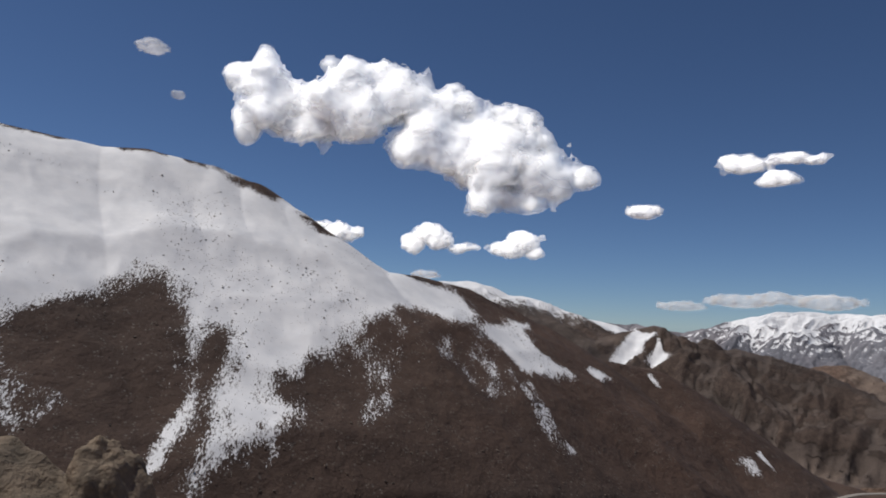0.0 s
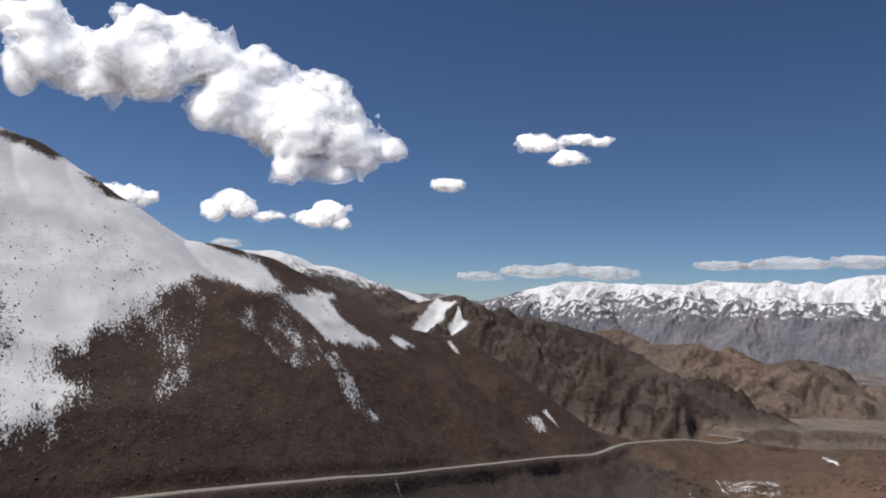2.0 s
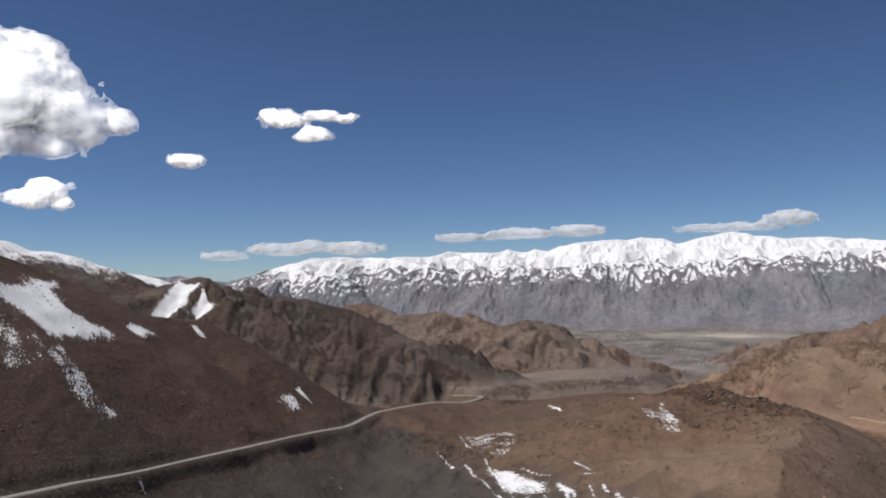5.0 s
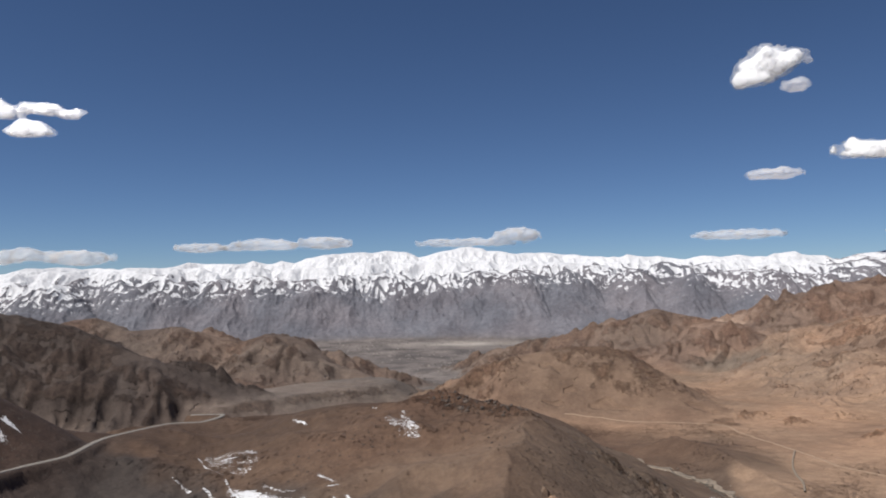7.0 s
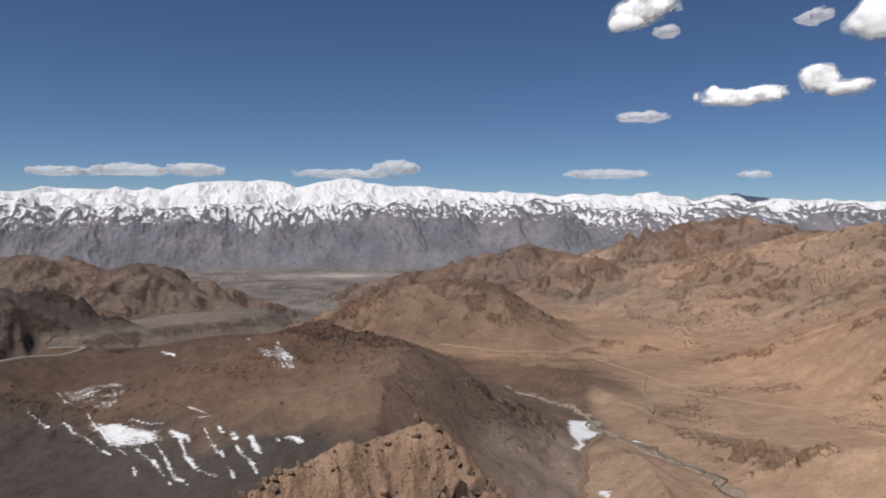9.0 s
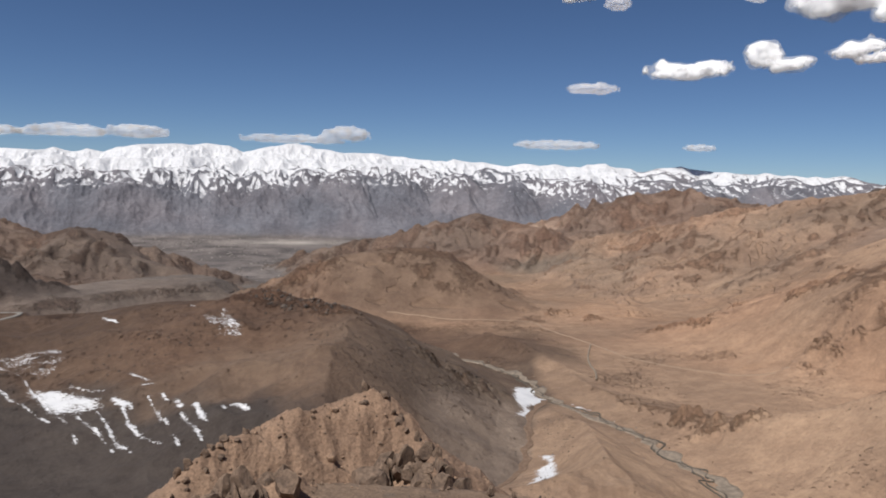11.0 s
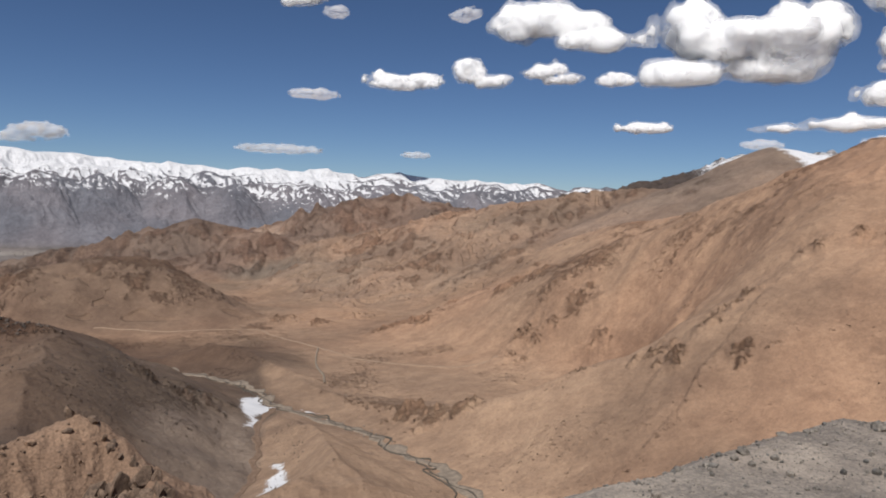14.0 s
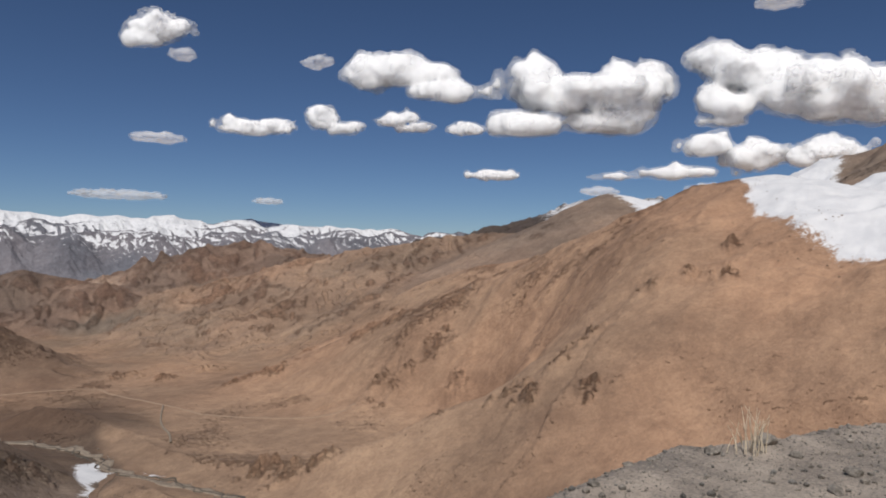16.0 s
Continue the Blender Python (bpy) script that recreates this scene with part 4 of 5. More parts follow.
CLOUDS = [
    ("heap", [(-67.7, 16.48, 3.29, 3.07), (-62.5, 16.31, 4.17, 3.73), (-58.6, 17.20, 3.07, 2.72), (-64.8, 14.24, 3.07, 1.76), (-69.7, 14.83, 1.10, 1.98), (-53.1, 16.37, 3.07, 1.05), (-54.8, 13.11, 3.73, 2.41), (-49.9, 12.38, 4.17, 3.29), (-46.3, 11.35, 3.29, 2.20), (-42.6, 11.14, 1.10, 0.79), (-48.9, 9.36, 3.07, 1.41), (-71.2, 17.73, 0.97, 0.97)]),
    ("puff", [(-54.6, 6.27, 1.84, 1.14), (-56.1, 5.78, 1.32, 0.79), (-52.6, 5.55, 1.23, 0.44), (-48.8, 5.57, 1.76, 0.88), (-47.7, 6.12, 1.54, 0.97), (-46.6, 5.27, 1.10, 0.66)]),
    ("puff", [(-62.0, 6.39, 2.11, 0.88), (-63.6, 6.74, 1.54, 0.70)]),
    ("puff", [(-38.7, 8.62, 1.23, 0.66)]),
    ("puff", [(-31.5, 11.82, 2.28, 0.88), (-28.8, 12.08, 2.63, 0.61), (-27.0, 12.05, 1.54, 0.40), (-29.2, 10.68, 1.76, 0.70)]),
    ("wisp", [(-76.5, 18.58, 1.05, 0.44)]),
    ("wisp", [(-74.5, 15.54, 0.48, 0.35)]),
    ("wisp", [(-55.3, 3.39, 1.10, 0.35)]),
    ("bank", [(-36.0, 1.56, 1.67, 0.35), (-31.6, 2.00, 2.63, 0.48), (-29.3, 2.20, 1.76, 0.48), (-26.4, 2.02, 2.41, 0.53)]),
    ("bank", [(-18.2, 2.74, 1.84, 0.35)]),
    ("bank", [(-13.5, 2.92, 2.41, 0.44), (-15.7, 2.76, 1.10, 0.26), (-9.1, 3.06, 1.98, 0.48)]),
    ("bank", [(1.8, 2.94, 3.95, 0.31), (5.7, 3.45, 1.76, 0.53)]),
    ("puff", [(24.1, 14.84, 2.20, 1.32), (23.2, 13.82, 1.67, 0.79), (25.2, 14.89, 1.54, 0.97)]),
    ("wisp", [(26.0, 13.16, 0.88, 0.44)]),
    ("wisp", [(24.4, 7.15, 1.84, 0.40)]),
    ("puff", [(31.1, 8.26, 3.07, 0.70), (29.7, 8.59, 1.54, 0.61), (32.6, 8.76, 1.32, 0.44)]),
    ("puff", [(36.2, 9.27, 1.32, 1.14), (37.6, 8.57, 1.49, 0.61)]),
    ("puff", [(42.0, 9.40, 1.84, 0.79), (43.3, 8.83, 1.76, 0.57)]),
    ("puff", [(47.4, 8.70, 1.58, 0.61)]),
    ("wisp", [(35.8, 13.40, 1.23, 0.48)]),
    ("heap", [(41.2, 13.56, 3.51, 1.67), (44.3, 12.90, 2.20, 1.23), (39.1, 12.24, 1.76, 0.79), (45.9, 11.47, 2.85, 1.14), (52.6, 12.75, 2.99, 1.98), (55.2, 11.48, 4.83, 2.20), (59.0, 10.99, 3.95, 2.85), (61.0, 11.95, 1.84, 2.41), (52.0, 9.11, 3.29, 1.23), (57.8, 9.36, 3.95, 1.32)]),
    ("heap", [(65.7, 13.88, 2.55, 1.58), (68.4, 12.34, 3.95, 2.11), (72.1, 10.94, 4.83, 2.55), (75.6, 10.48, 3.73, 2.55), (66.4, 10.51, 2.63, 1.58), (65.2, 9.17, 1.98, 0.53)]),
    ("puff", [(65.3, 7.43, 2.28, 1.05), (68.2, 6.67, 2.63, 1.23), (62.8, 5.51, 4.17, 0.61), (59.1, 5.24, 2.85, 0.35)]),
    ("puff", [(73.2, 6.77, 2.63, 1.10), (71.8, 6.24, 1.32, 0.61)]),
    ("puff", [(49.3, 5.27, 2.20, 0.48)]),
    ("wisp", [(70.0, 17.07, 1.76, 0.57)]),
    ("bank", [(21.8, 2.99, 3.29, 0.35)]),
    ("bank", [(32.2, 2.88, 1.10, 0.26)]),
    ("wisp", [(57.5, 4.09, 1.32, 0.35)]),
    ("wisp", [(65.2, 4.16, 1.41, 0.48)]),
]
for number, (kind, puffs) in enumerate(CLOUDS):
    label = {"heap": "large white cumulus cloud with a grey base", "puff": "small white fair-weather cumulus cloud", "bank": "flat pale cloud low over the snowy range", "wisp": "thin torn wisp of white cloud"}[kind]
    cloud(puffs, {"heap": 3800 if number == 0 else 4400, "puff": 3750 if puffs[0][0] > 40 else 4450, "bank": 4860, "wisp": 2900}[kind] if number not in (3, 4) else 3000, number + 3, label, {"heap": 0.6 if number == 0 else 0.45, "puff": 0.42, "bank": 0.42, "wisp": 0.42}[kind], kind in ("wisp", "bank"))


# ---- roads, stream, stones ----
def part(name, bm, material, parent=None, label=""):
    me = bpy.data.meshes.new(name)
    bm.to_mesh(me)
    bm.free()
    me.materials.append(material)
    for p in me.polygons:
        p.use_smooth = True
    ob = new(name, me)
    ob.parent = parent
    return tagged(ob, label)


def resample(line, step):
    """A smooth line through points, with points at even steps."""
    p = np.array([line[0], *line, line[-1]], float)
    out = []
    for i in range(1, len(p) - 2):
        n = max(2, int(np.linalg.norm(p[i + 1] - p[i]) / step))
        for t in np.arange(n) / n:
            out.append(0.5 * (2 * p[i] + (p[i + 1] - p[i - 1]) * t + (2 * p[i - 1] - 5 * p[i] + 4 * p[i + 1] - p[i + 2]) * t ** 2 + (3 * p[i] - p[i - 1] - 3 * p[i + 1] + p[i + 2]) * t ** 3))
    return np.array(out + [p[-2]])


def ribbon(name, line, wide, lift, material, label, category, sway=0.0, ragged=0.0, seed=0, across=5, flat=True):
    """A strip of road or water that lies on the ground along a line, with sides that go down into it."""
    pts = resample(line, 3.0)
    t = np.gradient(pts[:, :2], axis=0)
    t /= np.linalg.norm(t, axis=1)[:, None]
    side = np.c_[t[:, 1], -t[:, 0]]
    run = np.arange(len(pts)) * 3.0
    pts[:, :2] += side * (sway * (wave(run / 28, run * 0, seed) + 0.5 * wave(run / 11, run * 0 + 4, seed)))[:, None]
    w = wide * 0.5 * (1 + ragged * wave(run / 9, run * 0 + 7, seed))
    level = ground_at(pts[:, 0], pts[:, 1]) + lift
    rows = []
    for k in np.linspace(-1, 1, across):
        xy = pts[:, :2] + side * (k * w)[:, None]
        z = level if flat else ground_at(xy[:, 0], xy[:, 1]) + lift
        rows.append(np.c_[xy, z])
    for k, at_end in ((-1.12, 0), (1.12, len(rows))):
        xy = pts[:, :2] + side * (k * w)[:, None]
        rows.insert(at_end if k < 0 else len(rows), np.c_[xy, np.minimum(ground_at(xy[:, 0], xy[:, 1]), level) - 1.2])
    v = np.stack(rows, 1)
    n, m = v.shape[:2]
    i, j = np.meshgrid(np.arange(n - 1), np.arange(m - 1), indexing="ij")
    q = np.stack([i * m + j, i * m + j + 1, (i + 1) * m + j + 1, (i + 1) * m + j], -1).reshape(-1, 4)
    return tagged(new(name, sheet(name, v.reshape(-1, 3), q, material)), label, category, kind="structure")


ribbon("road", ROAD, 5.0, 0.5, TARMAC, "narrow dusty grey mountain road cut into the slope", "road", across=5)
TRACK = [(190, 1192, 0), (263, 1161, 0), (400, 1112, 0), (413, 1046, 0), (425, 929, 0), (436, 816, 0), (484, 738, 0), (530, 700, 0), (560, 690, 0)]
ribbon("dirt_track", TRACK, 2.4, 0.5, DIRT, "pale dirt track across the brown valley floor", "track", sway=2.0, flat=False)
BED = plain_material("stream_gravel", (0.17, 0.14, 0.11), (0.29, 0.235, 0.182), 0.25, depth=0.3)
ribbon("stream_bed", STREAM, 9, 0.7, BED, "grey gravel stream bed with dark channels", "stream bed", sway=5, ragged=0.8, seed=2, flat=False)
WATER = Nodes("shallow_water").finish((0.09, 0.077, 0.062), 0.6)
ribbon("stream_water", STREAM[1:], 1.1, 0.95, WATER, "narrow dark stream winding through grey gravel", "water", sway=9, ragged=0.5, seed=5, across=3, flat=False)
ribbon("side_water", STREAM[2:-1], 0.8, 0.95, WATER, "thin dark side channel of the stream", "water", sway=12, ragged=0.6, seed=9, across=3, flat=False)
SILT = plain_material("damp_silt", (0.13, 0.085, 0.06), (0.22, 0.15, 0.105), 0.3)
ribbon("brook_bed", BROOK, 5, 0.4, SILT, "damp brown bed of a small side brook", "brook", sway=3, ragged=0.5, seed=4, flat=False)


def pebble(rng, cuts=1):
    """Points and triangles of one rough stone about one unit across."""
    bm = bmesh.new()
    bmesh.ops.create_icosphere(bm, subdivisions=cuts, radius=0.5)
    axes = [Vector((rng.gauss(0, 1), rng.gauss(0, 1), rng.gauss(0, 1))).normalized() for _ in range(5)]
    cutoff = [rng.uniform(0.26, 0.42) for _ in axes]
    for v in bm.verts:
        for a, c in zip(axes, cutoff):
            over = v.co.dot(a) - c
            if over > 0:
                v.co -= a * over * 0.85
        v.co *= 1 + 0.12 * noise.noise(v.co * 3 + axes[0] * 9)
    out = np.array([v.co[:] for v in bm.verts]), np.array([[v.index for v in f.verts] for f in bm.faces])
    bm.free()
    return out


STONE_RNG = random.Random(5)
PEBBLES = [pebble(STONE_RNG, 1) for _ in range(12)]


def strew(name, xy, sizes, material, label, category, sink=0.25, seed=1):
    """Many stones that lie on the ground, as one object."""
    rng = np.random.default_rng(seed)
    n = len(xy)
    z = ground_at(xy[:, 0], xy[:, 1])
    pts, tris, base = [], [], 0
    for k in range(len(PEBBLES)):
        v, f = PEBBLES[k]
        mine = np.arange(k, n, len(PEBBLES))
        a = rng.uniform(0, 2 * np.pi, len(mine))
        s = sizes[mine][:, None] * rng.uniform(0.65, 1.3, (len(mine), 3)) * np.array([[1, 1, 0.75]])
        p = v[None] * s[:, None, :]
        c, d = np.cos(a)[:, None], np.sin(a)[:, None]
        p = np.stack([p[..., 0] * c - p[..., 1] * d, p[..., 0] * d + p[..., 1] * c, p[..., 2]], -1)
        p += np.c_[xy[mine], z[mine] + sizes[mine] * (0.33 - sink)][:, None, :]
        pts.append(p.reshape(-1, 3))
        tris.append((f[None] + (base + np.arange(len(mine)) * len(v))[:, None, None]).reshape(-1, 3))
        base += len(mine) * len(v)
    me = sheet(name, np.concatenate(pts), np.concatenate(tris), material)
    me.polygons.foreach_set("use_smooth", np.zeros(len(me.polygons), dtype=bool))
    return tagged(new(name, me), label, category, kind="stuff")


def spread(count, headings, distances, seed, clump=0.0, size=60):
    rng = np.random.default_rng(seed)
    a = np.radians(rng.uniform(*headings, count * 3))
    r = np.sqrt(rng.uniform(distances[0] ** 2, distances[1] ** 2, count * 3))
    xy = np.c_[np.sin(a) * r, np.cos(a) * r]
    keep = fractal(xy[:, 0], xy[:, 1], size, 3, seed) + rng.uniform(-0.5, 0.5, len(xy)) > clump
    return xy[keep][:count]


rng = np.random.default_rng(3)
some = spread(7000, (-90, -25), (330, 640), 11, 0.1)
strew("scree", some, np.minimum(rng.pareto(2.8, len(some)) * 0.4 + 0.4, 1.8), SLATY, "dark loose scree stones on the mountain's lower slope", "scree", seed=2)
some = spread(2600, (5, 24), (330, 620), 12, 0.0)
strew("scree", some, np.minimum(rng.pareto(2.8, len(some)) * 0.4 + 0.4, 1.6), SLATY, "dark loose stones on the grey flank of the knoll", "scree", seed=3)
some = spread(3200, (26, 74), (400, 1150), 13, 0.25, 110)
strew("rubble", some, np.minimum(np.minimum(rng.pareto(2.4, len(some)) * 0.5 + 0.5, 2.2), 3.2), GRANITE, "brown rubble scattered over the tan hillside", "rubble", seed=4)
some = spread(1500, (-14, 16), (560, 760), 14, 0.3, 40)
strew("rubble", some, np.minimum(rng.pareto(2.4, len(some)) * 0.5 + 0.5, 2.2), SLATY, "dark rocks on the crest of the brown spur", "rubble", seed=5)
band = np.random.default_rng(44)
some = np.array([(-8, 704)]) + band.uniform(0, 1, (520, 1)) * np.array([(72, -58)]) + band.normal(0, 11, (520, 2))
strew("rubble", some, np.minimum(band.pareto(2.0, len(some)) * 0.9 + 0.7, 5.0), SLATY, "dark jagged rocks crowning the brown spur", "rubble", seed=15)
some = np.array([(112, 632)]) + band.uniform(0, 1, (420, 1)) * np.array([(92, -8)]) + band.normal(0, 8, (420, 2))
strew("rubble", some, np.minimum(band.pareto(2.2, len(some)) * 0.6 + 0.5, 3.0), SLATY, "dark rocks along the edge of the grey knoll", "rubble", seed=16)
some = spread(900, (-9, 16), (70, 102), 15, 0.0, 8)
strew("rubble", some, np.minimum(rng.pareto(2.0, len(some)) * 0.18 + 0.12, 1.3), GRANITE, "brown rubble on the rocky outcrop", "rubble", seed=6)

bed = resample(STREAM, 0.6)
jitter = rng.normal(0, 5.5, (len(bed), 2))
some = bed[:, :2] + jitter
strew("stream_stones", some, np.minimum(rng.pareto(2.2, len(some)) * 0.35 + 0.3, 1.7), stone_material("river_stone", (0.13, 0.115, 0.10), (0.42, 0.38, 0.33), 0.6), "grey and pale stones strewn along the stream", "stones", 0.05, seed=8)


def far_town():
    """Tiny houses and poplar groves on the far valley floor."""
    rng = np.random.default_rng(31)
    boxes, faces, crowns, tris = [], [], [], []
    unit = np.array([(a, b, c) for c in (0, 1) for b in (-0.5, 0.5) for a in (-0.5, 0.5)], float)
    sides = np.array([(0, 1, 5, 4), (1, 3, 7, 5), (3, 2, 6, 7), (2, 0, 4, 6), (4, 5, 7, 6)])
    h, d = np.radians(rng.normal(-1, 7, 1500)), rng.uniform(1950, 3650, 1500)
    x, y = np.sin(h) * d, np.cos(h) * d
    z = ground_at(x, y)
    keep = (z < -278) & (fractal(x, y, 160, 3, 59) + rng.uniform(-0.4, 0.4, len(x)) > 0.05)
    v, f = PEBBLES[0]
    for n, (px, py, pz) in enumerate(zip(x[keep], y[keep], z[keep])):
        if n % 3 == 0:
            a, s = rng.uniform(0, 1.57), rng.uniform(3, 6)
            p = unit * (s, s * rng.uniform(0.6, 1), rng.uniform(2.5, 4))
            p = np.c_[p[:, 0] * math.cos(a) - p[:, 1] * math.sin(a), p[:, 0] * math.sin(a) + p[:, 1] * math.cos(a), p[:, 2]] + (px, py, pz - 0.5)
            faces.append(sides + 8 * len(boxes))
            boxes.append(p)
        else:
            s = rng.uniform(2.5, 4.5)
            tris.append(f + len(v) * len(crowns))
            crowns.append(v * (s, s, s * 1.2) + (px, py, pz + s * 0.45))
    lime = plain_material("limewash", (0.24, 0.22, 0.20), (0.34, 0.31, 0.28), 0.02)
    leaf = plain_material("bare_poplars", (0.085, 0.078, 0.07), (0.12, 0.11, 0.098), 0.05)
    tagged(new("far_houses", sheet("far_houses", np.concatenate(boxes), np.concatenate(faces), lime)), "tiny pale houses of a town in the far valley", "houses", kind="stuff")
    tagged(new("far_groves", sheet("far_groves", np.concatenate(crowns), np.concatenate(tris), leaf)), "small dark groves on the far valley floor", "trees", kind="stuff")


far_town()


def boulder(name, size, seed, material, label, category="boulder", cuts=4, blocky=0.5):
    """One weathered rock with broken flat sides, its foot at the origin."""
    rng = random.Random(seed)
    bm = bmesh.new()
    bmesh.ops.create_icosphere(bm, subdivisions=cuts, radius=0.5)
    axes = [Vector((rng.gauss(0, 1), rng.gauss(0, 1), rng.gauss(0, 0.8))).normalized() for _ in range(16 if blocky >= 1 else 9)]
    cutoff = [rng.uniform(0.24, 0.44) for _ in axes]
    shift = Vector((rng.uniform(-50, 50), rng.uniform(-50, 50), rng.uniform(-50, 50)))
    for v in bm.verts:
        for a, c in zip(axes, cutoff):
            over = v.co.dot(a) - c
            if over > 0:
                v.co -= a * over * (0.55 + 0.45 * blocky)
        p = v.co * 4 + shift
        v.co *= 1 + (0.07 if blocky >= 1 else 0.14) * noise.fractal(p, 0.9, 2.1, 4) + 0.05 * abs(noise.noise(p * 3))
        v.co = Vector((v.co.x * size[0], v.co.y * size[1], (v.co.z + 0.3) * size[2]))
    ob = part(name, bm, material)
    return tagged(ob, label, category)


def on_ground(x, y, dip=0.0, turn=0.0):
    return pose(x, y, float(ground_at(np.array([x]), np.array([y]))[0]) - dip, 0, 0, turn)


# the rocky outcrop below the shoulder
cluster = random.Random(17)


def scattered(line, count, spread_out, low, high):
    """Places along a line with a size for each."""
    out = []
    for _ in range(count):
        k = cluster.uniform(0, len(line) - 1.001)
        a, b = line[int(k)], line[int(k) + 1]
        out.append((a[0] + (b[0] - a[0]) * (k % 1) + cluster.gauss(0, spread_out), a[1] + (b[1] - a[1]) * (k % 1) + cluster.gauss(0, spread_out), cluster.uniform(low, high) ** 1.3))
    return out


OUTCROP = scattered(CLIFF, 30, 1.1, 1.7, 3.1) + [(*place(7.7, 84.5, 0)[:2], 6.2), (*place(8.6, 85.5, 0)[:2], 4.4), (*place(9.6, 84, 0)[:2], 3.2)]
OUTCROP += scattered([place(10.4, 88, 0), place(11.2, 86, 0), place(12.6, 84, 0), place(14, 82, 0)], 26, 1.3, 1.5, 2.8) + scattered(CREST[1:6], 16, 1.0, 0.4, 0.9) + scattered(CREST[5:], 20, 0.7, 0.6, 1.8)
OUTCROP += scattered([place(8, 80, 0), place(12, 79, 0), place(15.5, 77, 0), place(20.5, 76, 0)], 26, 0.8, 0.4, 1.1) + scattered(CREST[:3], 14, 1.2, 0.6, 1.6)
masters = []
for k in range(7):
    tall = (1.0, 0.85, 1.15) if k % 2 else (1.1, 0.95, 0.8)
    masters.append(boulder("boulder", tall, 40 + k, GRANITE, "weathered reddish-brown boulder on the rocky outcrop", cuts=4, blocky=1.0))
    masters[-1].data.polygons.foreach_set("use_smooth", [False] * len(masters[-1].data.polygons))
    tagged(masters[-1], group="boulders of the outcrop")
for n, (x, y, s) in enumerate(OUTCROP):
    size = (s * cluster.uniform(0.75, 1.0), s * cluster.uniform(0.7, 0.95), s * cluster.uniform(0.8, 1.35))
    m = on_ground(x, y, 0.22 * s, n * 67.0) @ pose(0, 0, 0, cluster.gauss(0, 14), cluster.gauss(0, 14), 0)
    rock = masters[n] if n < 7 else copy_thing(masters[n % 7], m)
    rock.matrix_world = m
    rock.scale = size

# the edge of a small terrace laid with pale stones
edge = resample([place(1.8, 79, 0), place(4.5, 80, 0), place(7.4, 80.5, 0), place(10, 79.5, 0)], 0.16)
edge = edge[:, :2] + np.random.default_rng(8).normal(0, 0.16, (len(edge), 2))
strew("terrace_stones", edge, np.random.default_rng(9).uniform(0.25, 0.6, len(edge)), PEBBLE, "row of pale stones along a small terrace edge", "stones", 0.0, seed=12)

# the near rocks beside the shoulder
near = boulder("boulder", (1.7, 1.7, 2.15), 81, plain_material("lichen_rock", (0.075, 0.06, 0.045), (0.19, 0.145, 0.105), 3.0, depth=0.06), "large rounded brown boulder beside the road shoulder", cuts=5, blocky=0.2)
near.matrix_world = on_ground(*place(-84.6, 5.9, 0)[:2], 0.15, 20)
low = boulder("boulder", (0.66, 0.72, 1.55), 82, near.data.materials[0], "low rounded tan boulder leaning on a larger one", cuts=5, blocky=0.2)
low.matrix_world = on_ground(*place(-77.4, 5.6, 0)[:2], 0.1, 70)

# gravel on the shoulder
rng = np.random.default_rng(21)
xy = np.c_[rng.uniform(1.6, 8.2, 26000), rng.uniform(0.2, 3.2, 26000)]
xy = xy[shoulder(xy[:, 0], xy[:, 1]) < 0.25]
strew("gravel", xy[:15000], np.minimum(rng.pareto(2.6, len(xy))[:15000] * 0.007 + 0.006, 0.06), PEBBLE, "loose grey gravel on the road shoulder", "gravel", 0.15, seed=7)
for n, (h, d, s) in enumerate([(66, 6.1, 0.16), (71.5, 6.3, 0.12), (75, 6.0, 0.15), (57.5, 5.0, 0.10), (74, 5.5, 0.14), (62, 5.9, 0.11), (60, 5.6, 0.09), (69.5, 6.6, 0.22), (53, 4.6, 0.1)]):
    stone = boulder("stone", (s, s * 0.8, s * 0.55), 120 + n, PEBBLE, "loose grey stone lying on the gravel shoulder", "stone", 3, 0.7)
    tagged(stone, group="loose stones")
    stone.matrix_world = on_ground(*place(h, d, 0)[:2], 0.01, n * 50)


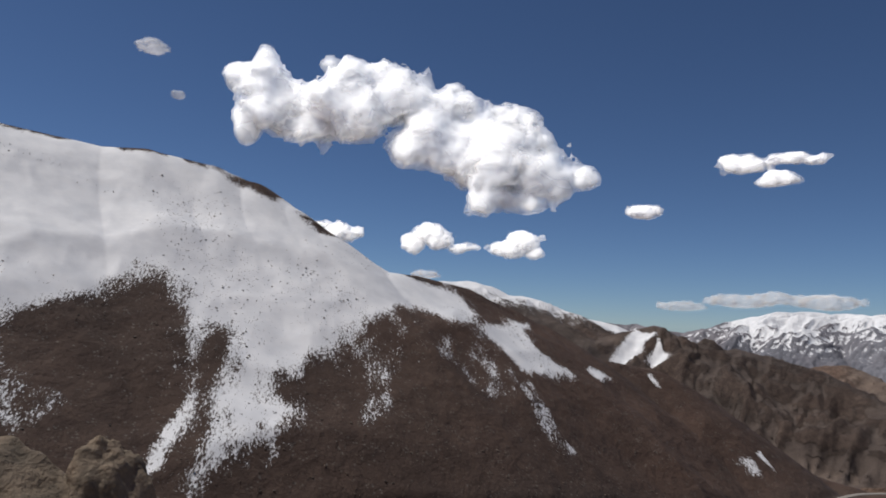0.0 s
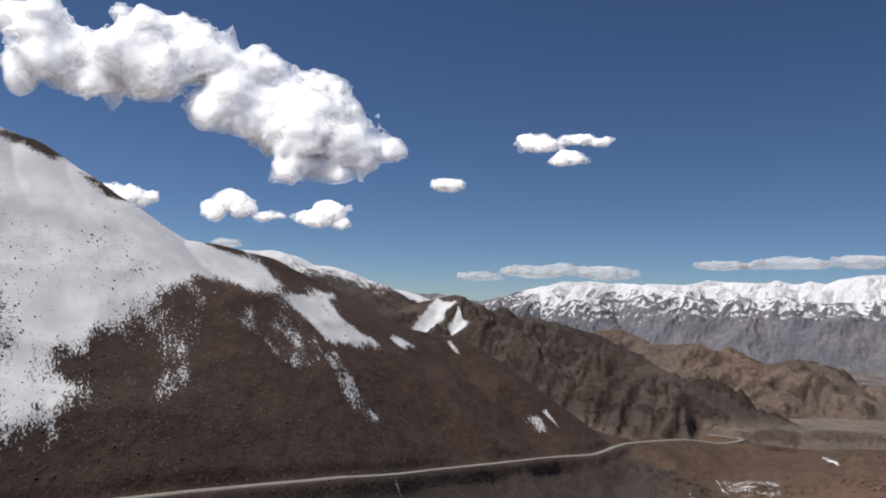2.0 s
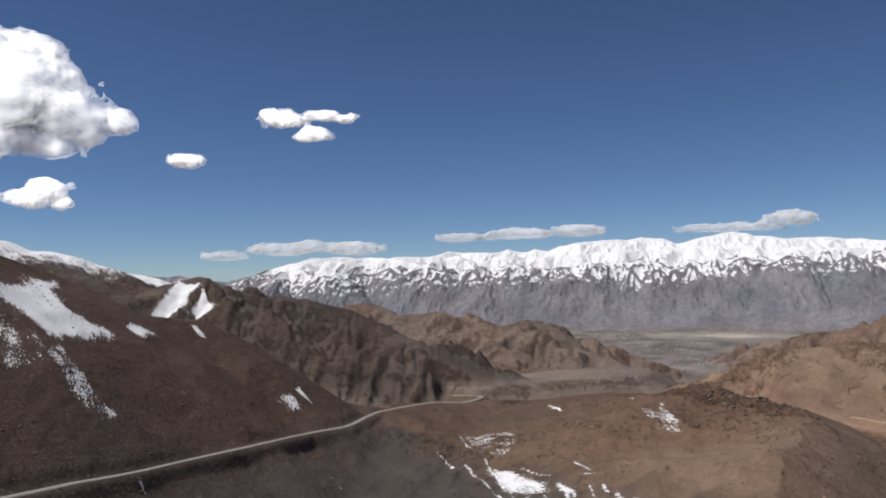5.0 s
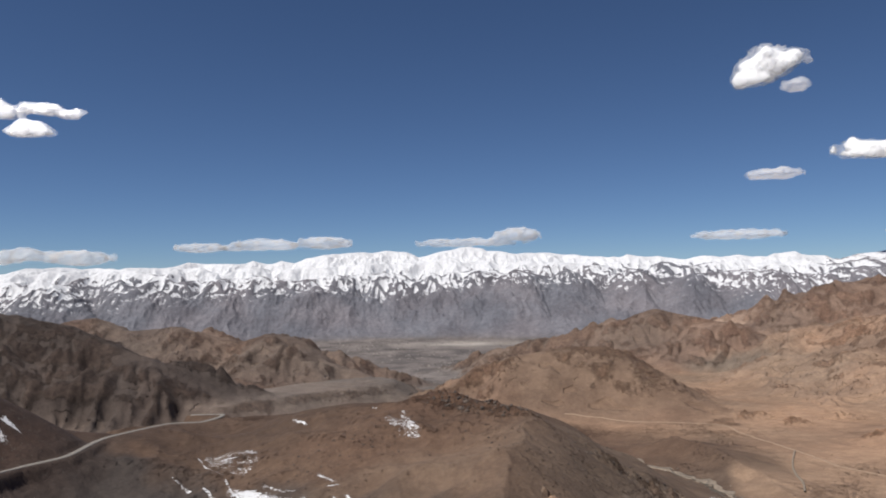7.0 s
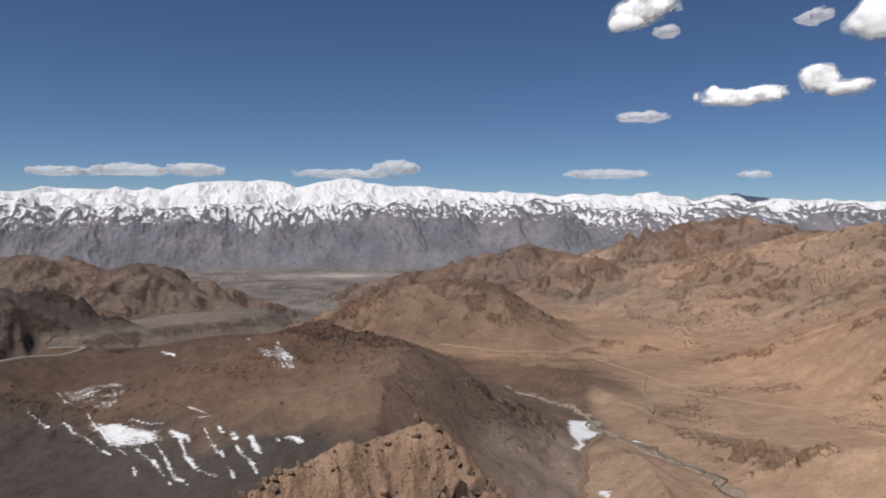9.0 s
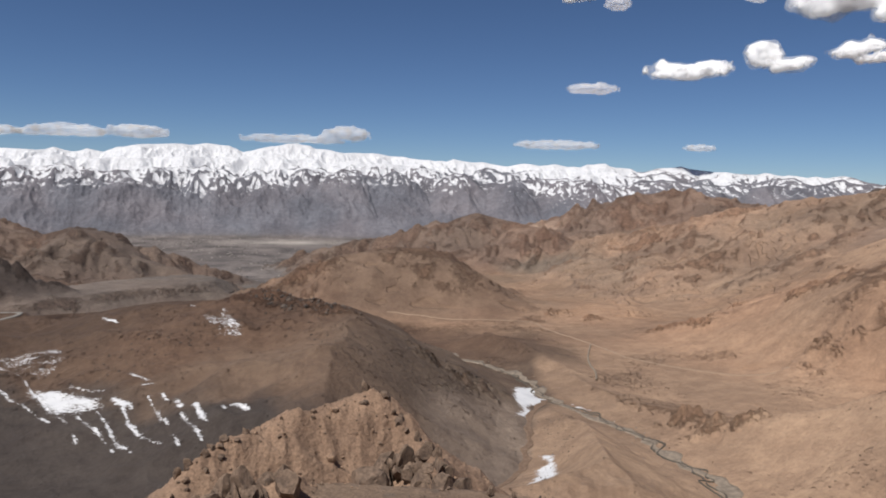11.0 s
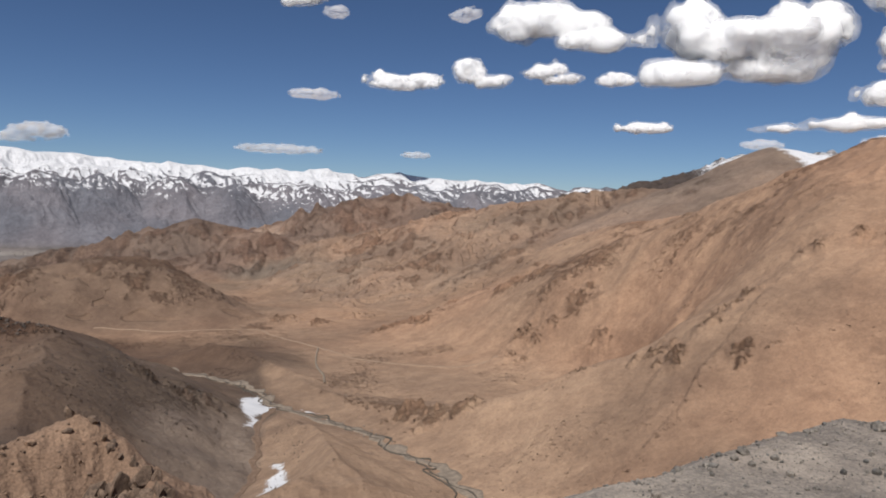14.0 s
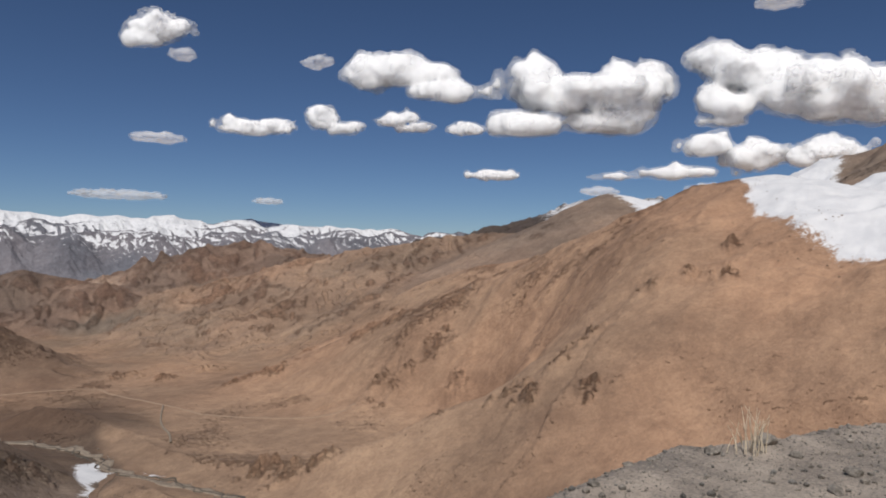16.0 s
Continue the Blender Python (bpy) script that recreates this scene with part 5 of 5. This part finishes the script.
def weed(heading, far, count, height, seed):
    """A clump of dry stalks."""
    rng = random.Random(seed)
    x, y, _ = place(heading, far, 0)
    base = new("dry_weed")
    base.matrix_world = on_ground(x, y, 0.01)
    for _ in range(count):
        bm = bmesh.new()
        lean, turn, tall = rng.uniform(0.05, 0.5), rng.uniform(0, 6.28), height * rng.uniform(0.55, 1.05)
        foot = Vector((rng.uniform(-0.13, 0.13), rng.uniform(-0.05, 0.05), -0.02))
        rings = []
        for i in range(6):
            s = i / 5
            c = foot + Vector((math.cos(turn) * lean * tall * s * s, math.sin(turn) * lean * tall * s * s, tall * s))
            r = 0.0062 * (1 - 0.75 * s)
            rings.append([bm.verts.new(c + Vector((math.cos(k * 1.5708) * r, math.sin(k * 1.5708) * r, 0))) for k in range(4)])
        for a, b in zip(rings, rings[1:]):
            for k in range(4):
                bm.faces.new((a[k], a[(k + 1) % 4], b[(k + 1) % 4], b[k]))
        if rng.random() < 0.6:
            i = rng.choice((2, 3))
            c = sum((v.co for v in rings[i]), Vector()) / 4
            tip = c + Vector((rng.uniform(-0.07, 0.07), rng.uniform(-0.04, 0.04), tall * 0.3))
            f = [bm.verts.new(c + Vector((math.cos(k * 2.09) * 0.0025, math.sin(k * 2.09) * 0.0025, 0))) for k in range(3)]
            t = bm.verts.new(tip)
            for k in range(3):
                bm.faces.new((f[k], f[(k + 1) % 3], t))
        part("stalk", bm, STRAW, base)
    return tagged(base, "clump of dry pale stalks at the gravel edge", "weed")


weed(68.9, 6.25, 18, 0.40, 1)
weed(67.6, 6.25, 6, 0.26, 2)

# a low stone wall across the valley floor
line = resample([(424, 909, 0), (380, 820, 0), (352, 740, 0), (330, 690, 0)], 4.0)
wall = new("stone_wall")
wall.matrix_world = Matrix.Translation((0, 0, 0))
bm = bmesh.new()
z = ground_at(line[:, 0], line[:, 1])
rows = []
for (x, y, _), h, a, b in zip(line, z, np.gradient(line[:, 0]), np.gradient(line[:, 1])):
    k = math.hypot(a, b)
    sx, sy = b / k, -a / k
    rows.append([bm.verts.new((x + sx * u, y + sy * u, h + v)) for u, v in ((-1.2, -1), (-0.9, 1.6), (0.9, 1.6), (1.2, -1))])
for a, b in zip(rows, rows[1:]):
    for k in range(3):
        bm.faces.new((a[k], b[k], b[k + 1], a[k + 1]))
part("wall_body", bm, BED, wall)
tagged(wall, "long low grey stone wall on the valley floor", "wall")
